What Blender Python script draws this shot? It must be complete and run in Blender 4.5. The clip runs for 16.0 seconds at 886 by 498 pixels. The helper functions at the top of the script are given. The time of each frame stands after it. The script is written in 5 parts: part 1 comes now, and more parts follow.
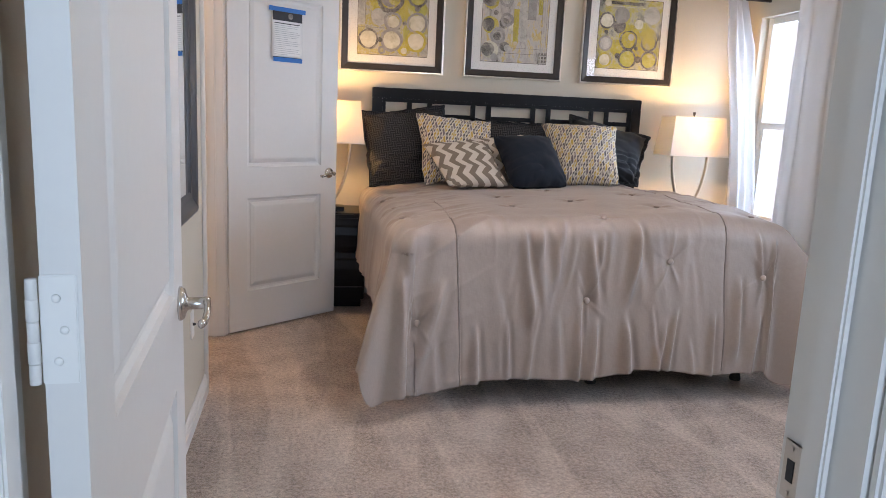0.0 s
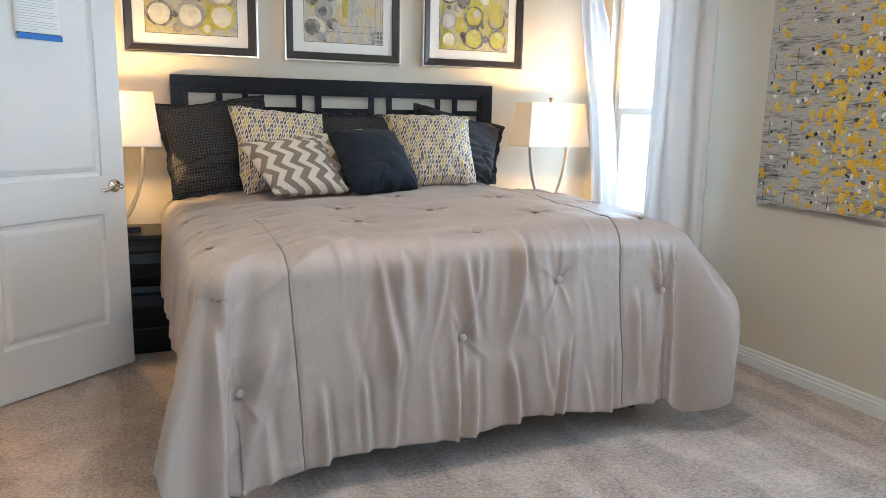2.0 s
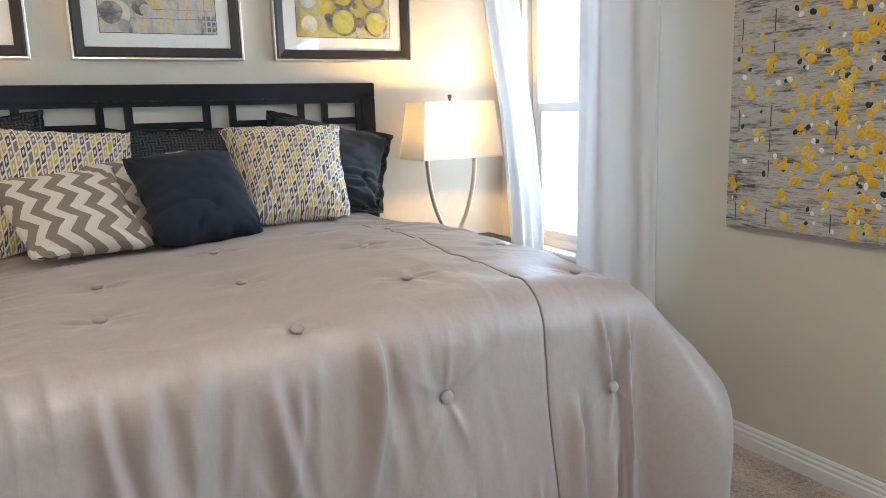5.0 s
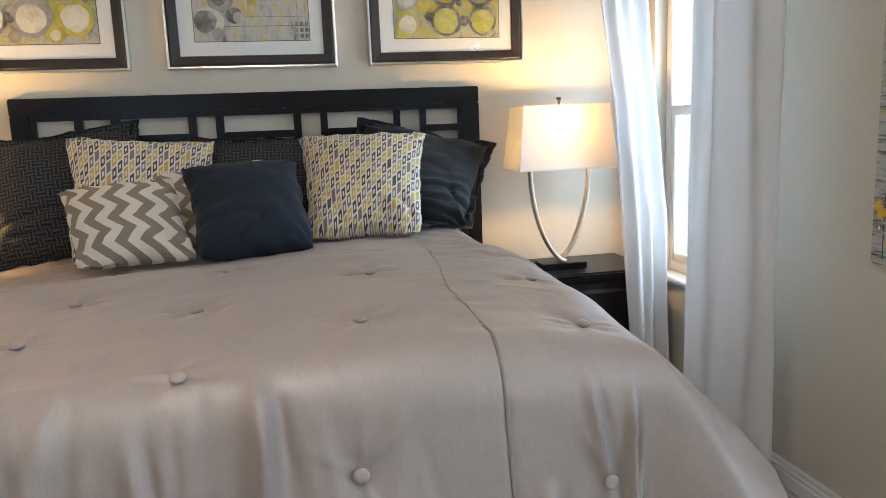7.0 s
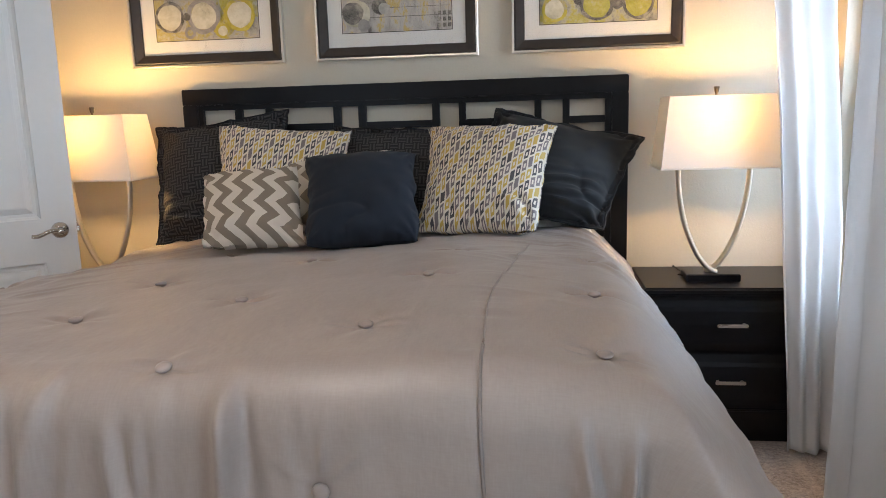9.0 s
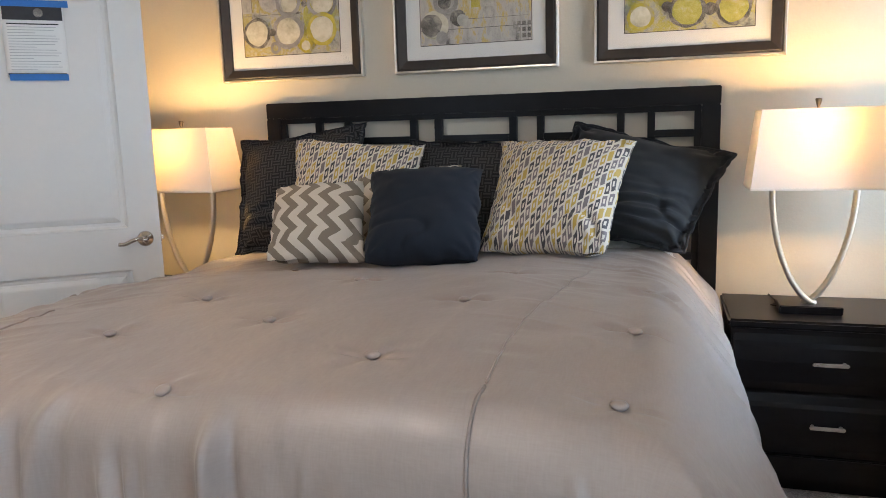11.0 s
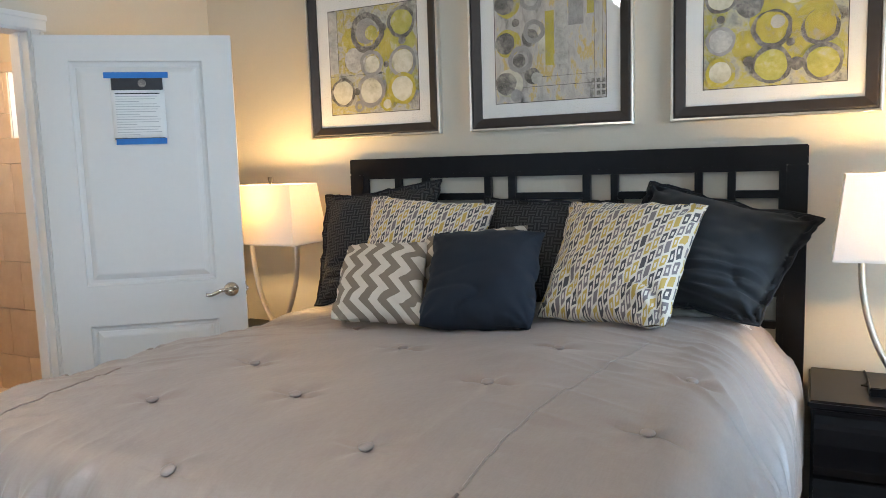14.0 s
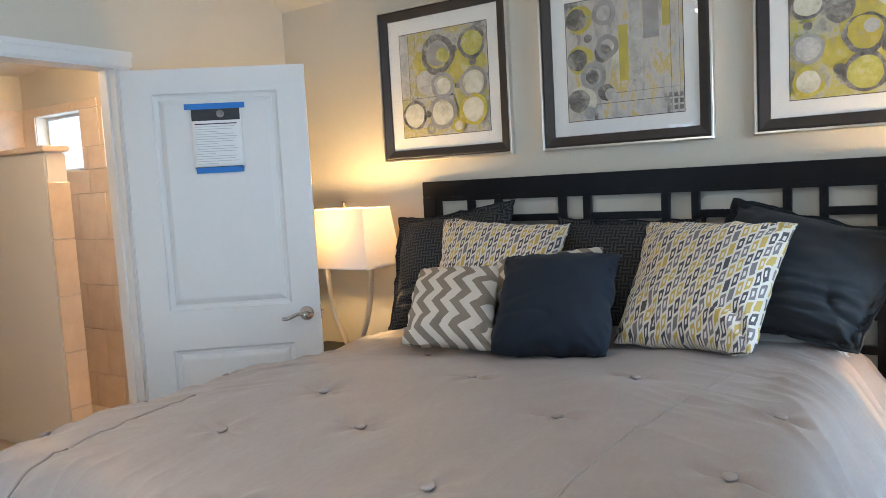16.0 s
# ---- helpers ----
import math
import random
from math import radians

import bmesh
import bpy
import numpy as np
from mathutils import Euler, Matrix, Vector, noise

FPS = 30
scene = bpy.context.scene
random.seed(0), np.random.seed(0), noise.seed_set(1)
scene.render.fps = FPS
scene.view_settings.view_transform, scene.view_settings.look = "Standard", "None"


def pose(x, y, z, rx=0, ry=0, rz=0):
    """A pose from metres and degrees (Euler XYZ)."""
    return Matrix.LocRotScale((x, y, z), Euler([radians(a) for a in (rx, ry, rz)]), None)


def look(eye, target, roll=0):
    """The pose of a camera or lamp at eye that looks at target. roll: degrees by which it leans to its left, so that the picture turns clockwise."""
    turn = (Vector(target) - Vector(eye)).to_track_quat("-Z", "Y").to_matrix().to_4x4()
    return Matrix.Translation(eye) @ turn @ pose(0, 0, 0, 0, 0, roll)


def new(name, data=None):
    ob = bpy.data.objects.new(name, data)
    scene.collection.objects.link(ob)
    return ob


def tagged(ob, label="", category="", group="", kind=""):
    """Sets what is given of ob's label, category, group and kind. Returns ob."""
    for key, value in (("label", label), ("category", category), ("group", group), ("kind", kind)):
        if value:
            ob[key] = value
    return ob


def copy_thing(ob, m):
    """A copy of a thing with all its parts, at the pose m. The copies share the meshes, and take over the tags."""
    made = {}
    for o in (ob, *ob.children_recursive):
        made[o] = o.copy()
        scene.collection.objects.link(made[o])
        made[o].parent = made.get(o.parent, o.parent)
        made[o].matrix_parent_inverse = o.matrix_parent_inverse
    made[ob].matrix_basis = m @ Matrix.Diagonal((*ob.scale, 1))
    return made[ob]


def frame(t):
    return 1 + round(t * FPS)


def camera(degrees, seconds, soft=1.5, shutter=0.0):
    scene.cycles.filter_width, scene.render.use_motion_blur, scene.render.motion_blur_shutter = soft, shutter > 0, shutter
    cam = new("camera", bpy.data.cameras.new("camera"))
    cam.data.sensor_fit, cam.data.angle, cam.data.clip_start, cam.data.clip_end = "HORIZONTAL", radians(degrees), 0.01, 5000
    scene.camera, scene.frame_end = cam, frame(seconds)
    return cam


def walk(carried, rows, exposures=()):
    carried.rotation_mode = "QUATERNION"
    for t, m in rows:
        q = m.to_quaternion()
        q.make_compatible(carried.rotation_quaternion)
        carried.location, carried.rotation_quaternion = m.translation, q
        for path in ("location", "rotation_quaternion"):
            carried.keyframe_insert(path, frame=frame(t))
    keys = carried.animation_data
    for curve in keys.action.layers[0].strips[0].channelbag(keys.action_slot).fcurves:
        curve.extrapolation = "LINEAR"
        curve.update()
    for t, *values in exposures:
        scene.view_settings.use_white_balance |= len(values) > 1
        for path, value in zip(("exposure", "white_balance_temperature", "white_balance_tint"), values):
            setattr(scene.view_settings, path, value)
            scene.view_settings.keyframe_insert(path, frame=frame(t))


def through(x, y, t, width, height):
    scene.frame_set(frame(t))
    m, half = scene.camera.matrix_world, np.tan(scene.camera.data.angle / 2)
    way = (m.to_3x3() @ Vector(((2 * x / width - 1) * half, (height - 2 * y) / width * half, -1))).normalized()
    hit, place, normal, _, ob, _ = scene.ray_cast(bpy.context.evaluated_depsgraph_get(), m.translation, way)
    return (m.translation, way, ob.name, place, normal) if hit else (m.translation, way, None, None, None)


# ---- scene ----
cam = camera(62.0, 16.0, soft=0.9)
PATH = [
    (0, (0.703, 0.43, 1.33), (1.063, 2.364, 0.969), 2.6),
    (0.5, (0.751, 0.619, 1.326), (1.16, 2.543, 0.962), 2.4),
    (1, (0.756, 0.846, 1.317), (1.273, 2.743, 0.954), 2.0),
    (1.5, (0.787, 1.045, 1.315), (1.43, 2.903, 0.951), 1.6),
    (2, (0.882, 1.241, 1.312), (1.662, 3.046, 0.948), 1.2),
    (2.5, (0.98, 1.459, 1.31), (1.885, 3.205, 0.945), 0.6),
    (3, (1.072, 1.665, 1.317), (2.074, 3.356, 0.949), 0.1),
    (5.5, (1.785, 2.256, 1.33), (2.652, 4.023, 0.977), -3.0),
    (6, (1.953, 2.312, 1.326), (2.68, 4.144, 0.988), -3.0),
    (6.5, (2.14, 2.313, 1.323), (2.69, 4.207, 0.99), -2.4),
    (7, (2.3, 2.305, 1.323), (2.671, 4.242, 0.989), -2.2),
    (7.5, (2.465, 2.367, 1.316), (2.622, 4.331, 0.975), -2.1),
    (8, (2.579, 2.391, 1.319), (2.569, 4.361, 0.973), -2.2),
    (8.5, (2.668, 2.406, 1.32), (2.535, 4.371, 0.975), -2.0),
    (9, (2.751, 2.419, 1.328), (2.5, 4.372, 0.98), -1.7),
    (11.5, (2.987, 2.604, 1.356), (2.35, 4.475, 1.051), -1.6),
    (12, (3.047, 2.638, 1.373), (2.345, 4.488, 1.082), -1.5),
    (12.5, (3.099, 2.656, 1.392), (2.346, 4.488, 1.115), -1.5),
    (13, (3.142, 2.667, 1.421), (2.333, 4.477, 1.158), -1.5),
    (13.5, (3.163, 2.671, 1.447), (2.311, 4.463, 1.197), -1.6),
    (14, (3.176, 2.676, 1.467), (2.276, 4.447, 1.233), -1.8),
    (14.5, (3.18, 2.676, 1.48), (2.244, 4.429, 1.261), -2.0),
    (15, (3.184, 2.684, 1.489), (2.201, 4.414, 1.284), -2.5),
    (15.5, (3.188, 2.705, 1.491), (2.157, 4.408, 1.297), -2.8),
    (16, (3.189, 2.743, 1.49), (2.095, 4.407, 1.308), -3.2),
]
EXPOSURES = [(0, -0.12, 6700, 22), (0.4, -0.04, 6400, 12), (1, 0.12, 6350, 11), (2, 0.26, 6300, 11), (4.2, 0.22, 6350, 12), (6, 0.06, 6450, 12), (7, -0.16, 6500, 12), (9, -0.28, 6650, 16), (12, -0.20, 6600, 14), (14, -0.12, 6150, 10), (16, -0.10, 5950, 10)]
walk(cam, [(t, look(eye, target, roll)) for t, eye, target, roll in PATH], EXPOSURES)

# ---- world and light ----
world = bpy.data.worlds.new("sky")
scene.world = world
world.use_nodes = True
wn = world.node_tree
sky = wn.nodes.new("ShaderNodeTexSky")
sky.sky_type, sky.sun_disc, sky.sun_elevation, sky.sun_rotation = "NISHITA", False, radians(50), radians(200)
wn.nodes["Background"].inputs["Strength"].default_value = 0.1
wn.links.new(sky.outputs[0], wn.nodes["Background"].inputs["Color"])


def lamp(name, kind, m, power, colour, size=0.05, size_y=0.0):
    d = bpy.data.lights.new(name, kind)
    d.energy, d.color = power, colour
    if kind == "AREA":
        d.shape, d.size, d.size_y = "RECTANGLE", size, size_y
    else:
        d.shadow_soft_size = size
    ob = new(name, d)
    ob.matrix_world = m
    return ob


DAY = (0.53, 0.765, 1.0)
WARM = (1.0, 0.62, 0.23)
XW, XE, YN, YS = 0.235, 3.945, 5.76, 1.14      # inner faces of the bedroom walls
lamp("daylight_east", "AREA", look((4.38, 5.12, 1.36), (0, 5.12, 1.36)), 100, DAY, 1.5, 2.1)
# stands for daylight through the unseen, assumed second east window
lamp("daylight_east_assumed", "AREA", look((4.16, 2.05, 1.36), (0, 2.05, 1.36)), 62, DAY, 1.3, 1.52)
# added fill from above, no such lamp in view; brightens east wall and carpet
lamp("bedroom_ceiling_fill", "AREA", look((1.9, 2.8, 2.66), (1.9, 2.8, 0)), 23, (1.0, 0.95, 0.90), 0.34, 0.34)
# added cool fill behind the camera for jamb, carpet and bed foot
lamp("hall_fill", "AREA", look((0.9, -1.72, 1.4), (0.9, 3, 1.2)), 56, DAY, 1.4, 1.4)
lamp("bathroom_glow", "POINT", Matrix.Translation((-0.45, 4.25, 2.30)), 15, (1.0, 0.74, 0.48), 0.10)
lamp("shower_glow", "POINT", Matrix.Translation((-0.75, 5.42, 2.33)), 46, (1.0, 0.64, 0.31), 0.07)
lamp("daylight_shower", "AREA", look((-2.06, 5.93, 1.92), (-2.06, 0, 1.6)), 4, DAY, 0.56, 0.40)
lamp("daylight_shower_2", "AREA", look((-1.22, 5.93, 1.92), (-1.22, 0, 1.6)), 4, DAY, 0.56, 0.40)


# ---- materials ----
class Graph:
    """Short builder for one node material."""

    def __init__(self, name, rough=0.5, metal=0.0):
        self.m = bpy.data.materials.new(name)
        self.m.use_nodes = True
        self.t = self.m.node_tree
        self.b = self.t.nodes["Principled BSDF"]
        self.put(self.b, "Roughness", rough)
        self.put(self.b, "Metallic", metal)

    def put(self, node, key, value):
        if hasattr(value, "links"):
            self.t.links.new(value, node.inputs[key])
        elif isinstance(value, tuple) and len(value) == 3 and node.inputs[key].type == "RGBA":
            node.inputs[key].default_value = (*value, 1)
        else:
            node.inputs[key].default_value = value

    def node(self, kind, **keys):
        n = self.t.nodes.new("ShaderNode" + kind)
        for k, v in keys.items():
            self.put(n, k, v)
        return n

    def coord(self, kind="Object", scale=(1, 1, 1)):
        c = self.node("TexCoord")
        mp = self.node("Mapping", Vector=c.outputs[kind], Scale=scale)
        return mp.outputs[0]

    def math(self, op, a, b=0.0, c=0.0):
        n = self.node("Math")
        n.operation = op
        for k, v in enumerate((a, b, c)):
            self.put(n, k, v)
        return n.outputs[0]

    def noise(self, vec, scale, detail=3.0, rough=0.55):
        return self.node("TexNoise", Vector=vec, Scale=scale, Detail=detail, Roughness=rough).outputs[0]

    def ramp(self, fac, stops):
        n = self.node("ValToRGB", Fac=fac)
        el = n.color_ramp.elements
        while len(el) < len(stops):
            el.new(0.5)
        for e, (p, col) in zip(el, stops):
            e.position, e.color = p, (*col, 1)
        return n.outputs[0]

    def mix(self, fac, a, b):
        n = self.t.nodes.new("ShaderNodeMix")
        n.data_type = "RGBA"
        for k, v in ((0, fac), (6, a), (7, b)):
            if hasattr(v, "links"):
                self.t.links.new(v, n.inputs[k])
            else:
                n.inputs[k].default_value = v if k == 0 else (*v, 1)
        return n.outputs[2]

    def bump(self, height, strength=0.3, distance=0.01):
        n = self.node("Bump", Height=height, Strength=strength, Distance=distance)
        self.put(self.b, "Normal", n.outputs[0])


def plain(name, col, rough=0.5, metal=0.0, vary=0.06, grain=60.0, bump=0.05, dist=0.002, coarse=2.0, spec=0.5):
    """Paint, plastic, wood stain or metal, with a coarse and a fine variation."""
    g = Graph(name, rough, metal)
    v = g.coord()
    a, b = g.noise(v, coarse, 2), g.noise(v, grain, 4)
    lo = tuple(c * (1 - vary) for c in col)
    hi = tuple(min(1, c * (1 + vary)) for c in col)
    f = g.math("ADD", g.math("MULTIPLY", a, 0.6), g.math("MULTIPLY", b, 0.4))
    g.put(g.b, "Base Color", g.ramp(f, [(0.3, lo), (0.7, hi)]))
    g.put(g.b, "Roughness", g.math("ADD", rough - 0.06, g.math("MULTIPLY", a, 0.12)))
    g.bump(b, bump, dist)
    g.put(g.b, "Specular IOR Level", spec)
    return g.m


WALL = plain("wall_paint", (0.60, 0.55, 0.46), 0.75, vary=0.03, grain=110, bump=0.25, dist=0.003)
CEIL = plain("ceiling_paint", (0.66, 0.60, 0.49), 0.8, vary=0.03, grain=90, bump=0.3, dist=0.003)
WHITE = plain("white_trim_paint", (0.71, 0.70, 0.68), 0.38, vary=0.025, grain=40, bump=0.05, dist=0.001)
BRONZE = plain("aged_bronze", (0.16, 0.125, 0.09), 0.4, 0.7, vary=0.2)
BLACK = plain("black_stained_wood", (0.007, 0.0065, 0.008), 0.32, spec=0.18, vary=0.3, grain=25, bump=0.08, dist=0.001)
NICKEL = plain("brushed_nickel", (0.62, 0.58, 0.54), 0.28, 1.0, vary=0.06, grain=200)
SILVER = plain("silver_leaf", (0.72, 0.68, 0.62), 0.32, 1.0, vary=0.08, grain=80)
LAMP_METAL = plain("champagne_metal", (0.62, 0.56, 0.47), 0.40, 0.7, vary=0.05, grain=120)
FRAME_DARK = plain("dark_frame_wood", (0.030, 0.024, 0.022), 0.4, vary=0.35, grain=30, bump=0.1)
FRAME_GREY = plain("charcoal_mirror_frame", (0.035, 0.036, 0.042), 0.35, vary=0.3, grain=30)
MAT_BOARD = plain("mat_board", (0.80, 0.79, 0.76), 0.85, vary=0.02, grain=300)
PAPER = plain("paper", (0.82, 0.82, 0.80), 0.8, vary=0.02, grain=100)
INK = plain("printed_grey", (0.52, 0.52, 0.53), 0.8, vary=0.1)
# print black, also the painted shade of strike hole and outlet openings
INK_HOLE_DARK = plain("print_and_hole_black", (0.035, 0.035, 0.04), 0.7, vary=0.3)
TAPE = plain("blue_painters_tape", (0.02, 0.17, 0.52), 0.6, vary=0.15, grain=150, bump=0.2)
PLATE = plain("white_plastic", (0.78, 0.78, 0.76), 0.35, vary=0.02)
RUBBER = plain("black_rubber", (0.02, 0.02, 0.02), 0.7)
TICKING = plain("white_cotton", (0.76, 0.75, 0.72), 0.85, vary=0.04, grain=250, bump=0.2)
BASE_CLOTH = plain("black_base_cloth", (0.015, 0.015, 0.018), 0.9, vary=0.3, grain=300)
GLASS_RUST = plain("tile_grout", (0.55, 0.46, 0.37), 0.9, vary=0.08, grain=120, bump=0.3)


def glass(name, gloss=0.08):
    g = Graph(name, 0.02)
    out = g.t.nodes["Material Output"]
    tr = g.node("BsdfTransparent")
    gl = g.node("BsdfGlossy", Roughness=0.02)
    lw = g.node("LayerWeight", Blend=0.5).outputs["Facing"]
    mx = g.node("MixShader", Fac=g.math("ADD", 0.04, g.math("MULTIPLY", g.math("POWER", lw, 5.0), 0.5)))
    g.t.links.new(tr.outputs[0], mx.inputs[1])
    g.t.links.new(gl.outputs[0], mx.inputs[2])
    g.t.links.new(mx.outputs[0], out.inputs["Surface"])
    return g.m


GLASS = glass("clear_glass")


def mirror_glass():
    g = Graph("mirror_glass", 0.02, 1.0)
    g.put(g.b, "Base Color", (0.86, 0.88, 0.88))
    return g.m


MIRROR = mirror_glass()


def carpet():
    g = Graph("carpet", 0.95)
    v = g.coord()
    fine = g.noise(v, 170, 3, 0.7)
    tuft = g.noise(v, 60, 2, 0.6)
    blotch = g.noise(v, 5, 3)
    turn = g.node("Mapping", Vector=v, Rotation=(0, 0, radians(-28)), Scale=(2.6, 0.5, 1))
    streak = g.noise(turn.outputs[0], 1.5, 1, 0.3)
    mark = g.ramp(streak, [(0.46, (0, 0, 0)), (0.50, (1, 1, 1)), (0.60, (0.7, 0.7, 0.7)), (0.64, (0, 0, 0))])
    f = g.math("ADD", g.math("MULTIPLY", fine, 0.45), g.math("MULTIPLY", tuft, 0.30))
    f = g.math("ADD", f, g.math("MULTIPLY", blotch, 0.20))
    f = g.math("ADD", f, g.math("MULTIPLY", mark, 0.055))
    g.put(g.b, "Base Color", g.ramp(f, [(0.37, (0.185, 0.138, 0.112)), (0.50, (0.50, 0.400, 0.338)), (0.63, (0.78, 0.655, 0.57))]))
    g.put(g.b, "Sheen Weight", 0.25)
    g.bump(g.math("ADD", fine, tuft), 0.9, 0.012)
    return g.m


CARPET = carpet()


def satin():
    g = Graph("taupe_satin", 0.42)
    uv = g.coord("UV")
    wv = g.noise(g.node("Mapping", Vector=uv, Scale=(260, 30, 1)).outputs[0], 1.0, 2)
    wv2 = g.noise(g.node("Mapping", Vector=uv, Scale=(40, 300, 1)).outputs[0], 1.0, 2)
    big = g.noise(uv, 3, 2)
    f = g.math("ADD", g.math("MULTIPLY", wv, 0.38), g.math("ADD", g.math("MULTIPLY", wv2, 0.32), g.math("MULTIPLY", big, 0.30)))
    g.put(g.b, "Base Color", g.ramp(f, [(0.3, (0.306, 0.250, 0.221)), (0.7, (0.366, 0.303, 0.270))]))
    g.put(g.b, "Roughness", g.math("ADD", 0.42, g.math("MULTIPLY", big, 0.08)))
    g.put(g.b, "Sheen Weight", 0.12)
    g.put(g.b, "Sheen Roughness", 0.4)
    g.put(g.b, "Specular IOR Level", 0.62)
    crinkle = g.noise(g.node("Mapping", Vector=uv, Scale=(34, 26, 1)).outputs[0], 1.0, 2, 0.5)
    slub = g.math("ADD", wv, wv2)
    g.bump(g.math("ADD", g.math("MULTIPLY", crinkle, 1.0), g.math("MULTIPLY", slub, 0.05)), 0.30, 0.006)
    return g.m


SATIN = satin()
SATIN_DARK = plain("taupe_piping", (0.26, 0.215, 0.195), 0.5, vary=0.08, grain=200)


def fabric(name, col, rough=0.85, vary=0.12, sheen=0.2, spec=0.5):
    g = Graph(name, rough)
    uv = g.coord("UV")
    w = g.noise(g.node("Mapping", Vector=uv, Scale=(420, 420, 1)).outputs[0], 1.0, 2)
    big = g.noise(uv, 6, 2)
    f = g.math("ADD", g.math("MULTIPLY", w, 0.6), g.math("MULTIPLY", big, 0.4))
    g.put(g.b, "Base Color", g.ramp(f, [(0.3, tuple(c * (1 - vary) for c in col)), (0.7, tuple(c * (1 + vary) for c in col))]))
    g.put(g.b, "Sheen Weight", sheen)
    g.put(g.b, "Specular IOR Level", spec)
    g.bump(w, 0.25, 0.001)
    return g.m


NAVY = fabric("navy_cotton", (0.016, 0.021, 0.031), 0.85, 0.15, 0.04, 0.2)
CHARCOAL = fabric("charcoal_cotton", (0.020, 0.023, 0.028), 0.74, 0.15, 0.06, 0.3)
WHITE_COTTON = fabric("white_pillowcase", (0.75, 0.73, 0.70), 0.85, 0.04)


def chevron():
    g = Graph("chevron_cotton", 0.85)
    c = g.node("SeparateXYZ", Vector=g.coord("UV"))
    u, v = c.outputs[0], c.outputs[1]
    zig = g.math("PINGPONG", v, 0.056)
    f = g.math("FRACT", g.math("DIVIDE", g.math("ADD", u, g.math("MULTIPLY", zig, 0.90)), 0.086))
    w = g.noise(g.node("Mapping", Vector=g.coord("UV"), Scale=(500, 500, 1)).outputs[0], 1.0, 2)
    on = g.math("GREATER_THAN", f, 0.5)
    col = g.mix(on, (0.70, 0.64, 0.56), (0.225, 0.185, 0.140))
    g.put(g.b, "Base Color", g.mix(g.math("MULTIPLY", w, 0.25), col, (0.30, 0.27, 0.24)))
    g.bump(w, 0.25, 0.001)
    return g.m


def lozenges():
    """Columns of slanted lozenges, outlined in black, ochre and grey on off-white."""
    g = Graph("lozenge_jacquard", 0.6)
    c = g.node("SeparateXYZ", Vector=g.coord("UV"))
    u, v = c.outputs[0], c.outputs[1]
    cw, ch = 0.0205, 0.058
    cu = g.math("DIVIDE", u, cw)
    col_i = g.math("FLOOR", cu)
    lu = g.math("FRACT", cu)
    skew = g.math("MULTIPLY", g.math("SUBTRACT", lu, 0.5), 0.36)
    odd = g.math("MULTIPLY", g.math("MODULO", g.math("ABSOLUTE", col_i), 2.0), 0.5)
    cv = g.math("ADD", g.math("SUBTRACT", g.math("DIVIDE", v, ch), skew), odd)
    row_i = g.math("FLOOR", cv)
    lv = g.math("FRACT", cv)
    du = g.math("DIVIDE", g.math("ABSOLUTE", g.math("SUBTRACT", lu, 0.5)), 0.36)
    dv = g.math("DIVIDE", g.math("ABSOLUTE", g.math("SUBTRACT", lv, 0.5)), 0.41)
    d = g.math("MAXIMUM", du, dv)
    shape = g.math("LESS_THAN", d, 1.0)
    core = g.math("LESS_THAN", d, 0.43)
    cell = g.node("CombineXYZ", X=col_i, Y=row_i)
    k = g.math("FRACT", g.math("MULTIPLY", g.math("ADD", row_i, g.math("MULTIPLY", col_i, 2.0)), 0.3334))
    tone = g.ramp(k, [(0.0, (0.014, 0.010, 0.018)), (0.2, (0.52, 0.33, 0.03)), (0.5, (0.15, 0.115, 0.12))])
    tone.node.color_ramp.interpolation = "CONSTANT"
    rnd = g.node("TexWhiteNoise", Vector=cell.outputs[0])
    ground = (0.70, 0.63, 0.52)
    inner = g.mix(g.math("GREATER_THAN", rnd.outputs[0], 0.12), tone, ground)
    col = g.mix(shape, ground, g.mix(core, tone, inner))
    w = g.noise(g.node("Mapping", Vector=g.coord("UV"), Scale=(700, 700, 1)).outputs[0], 1.0, 2)
    g.put(g.b, "Base Color", g.mix(g.math("MULTIPLY", w, 0.2), col, (0.45, 0.42, 0.38)))
    g.put(g.b, "Sheen Weight", 0.2)
    g.bump(g.math("ADD", w, g.math("MULTIPLY", shape, 0.5)), 0.3, 0.001)
    return g.m


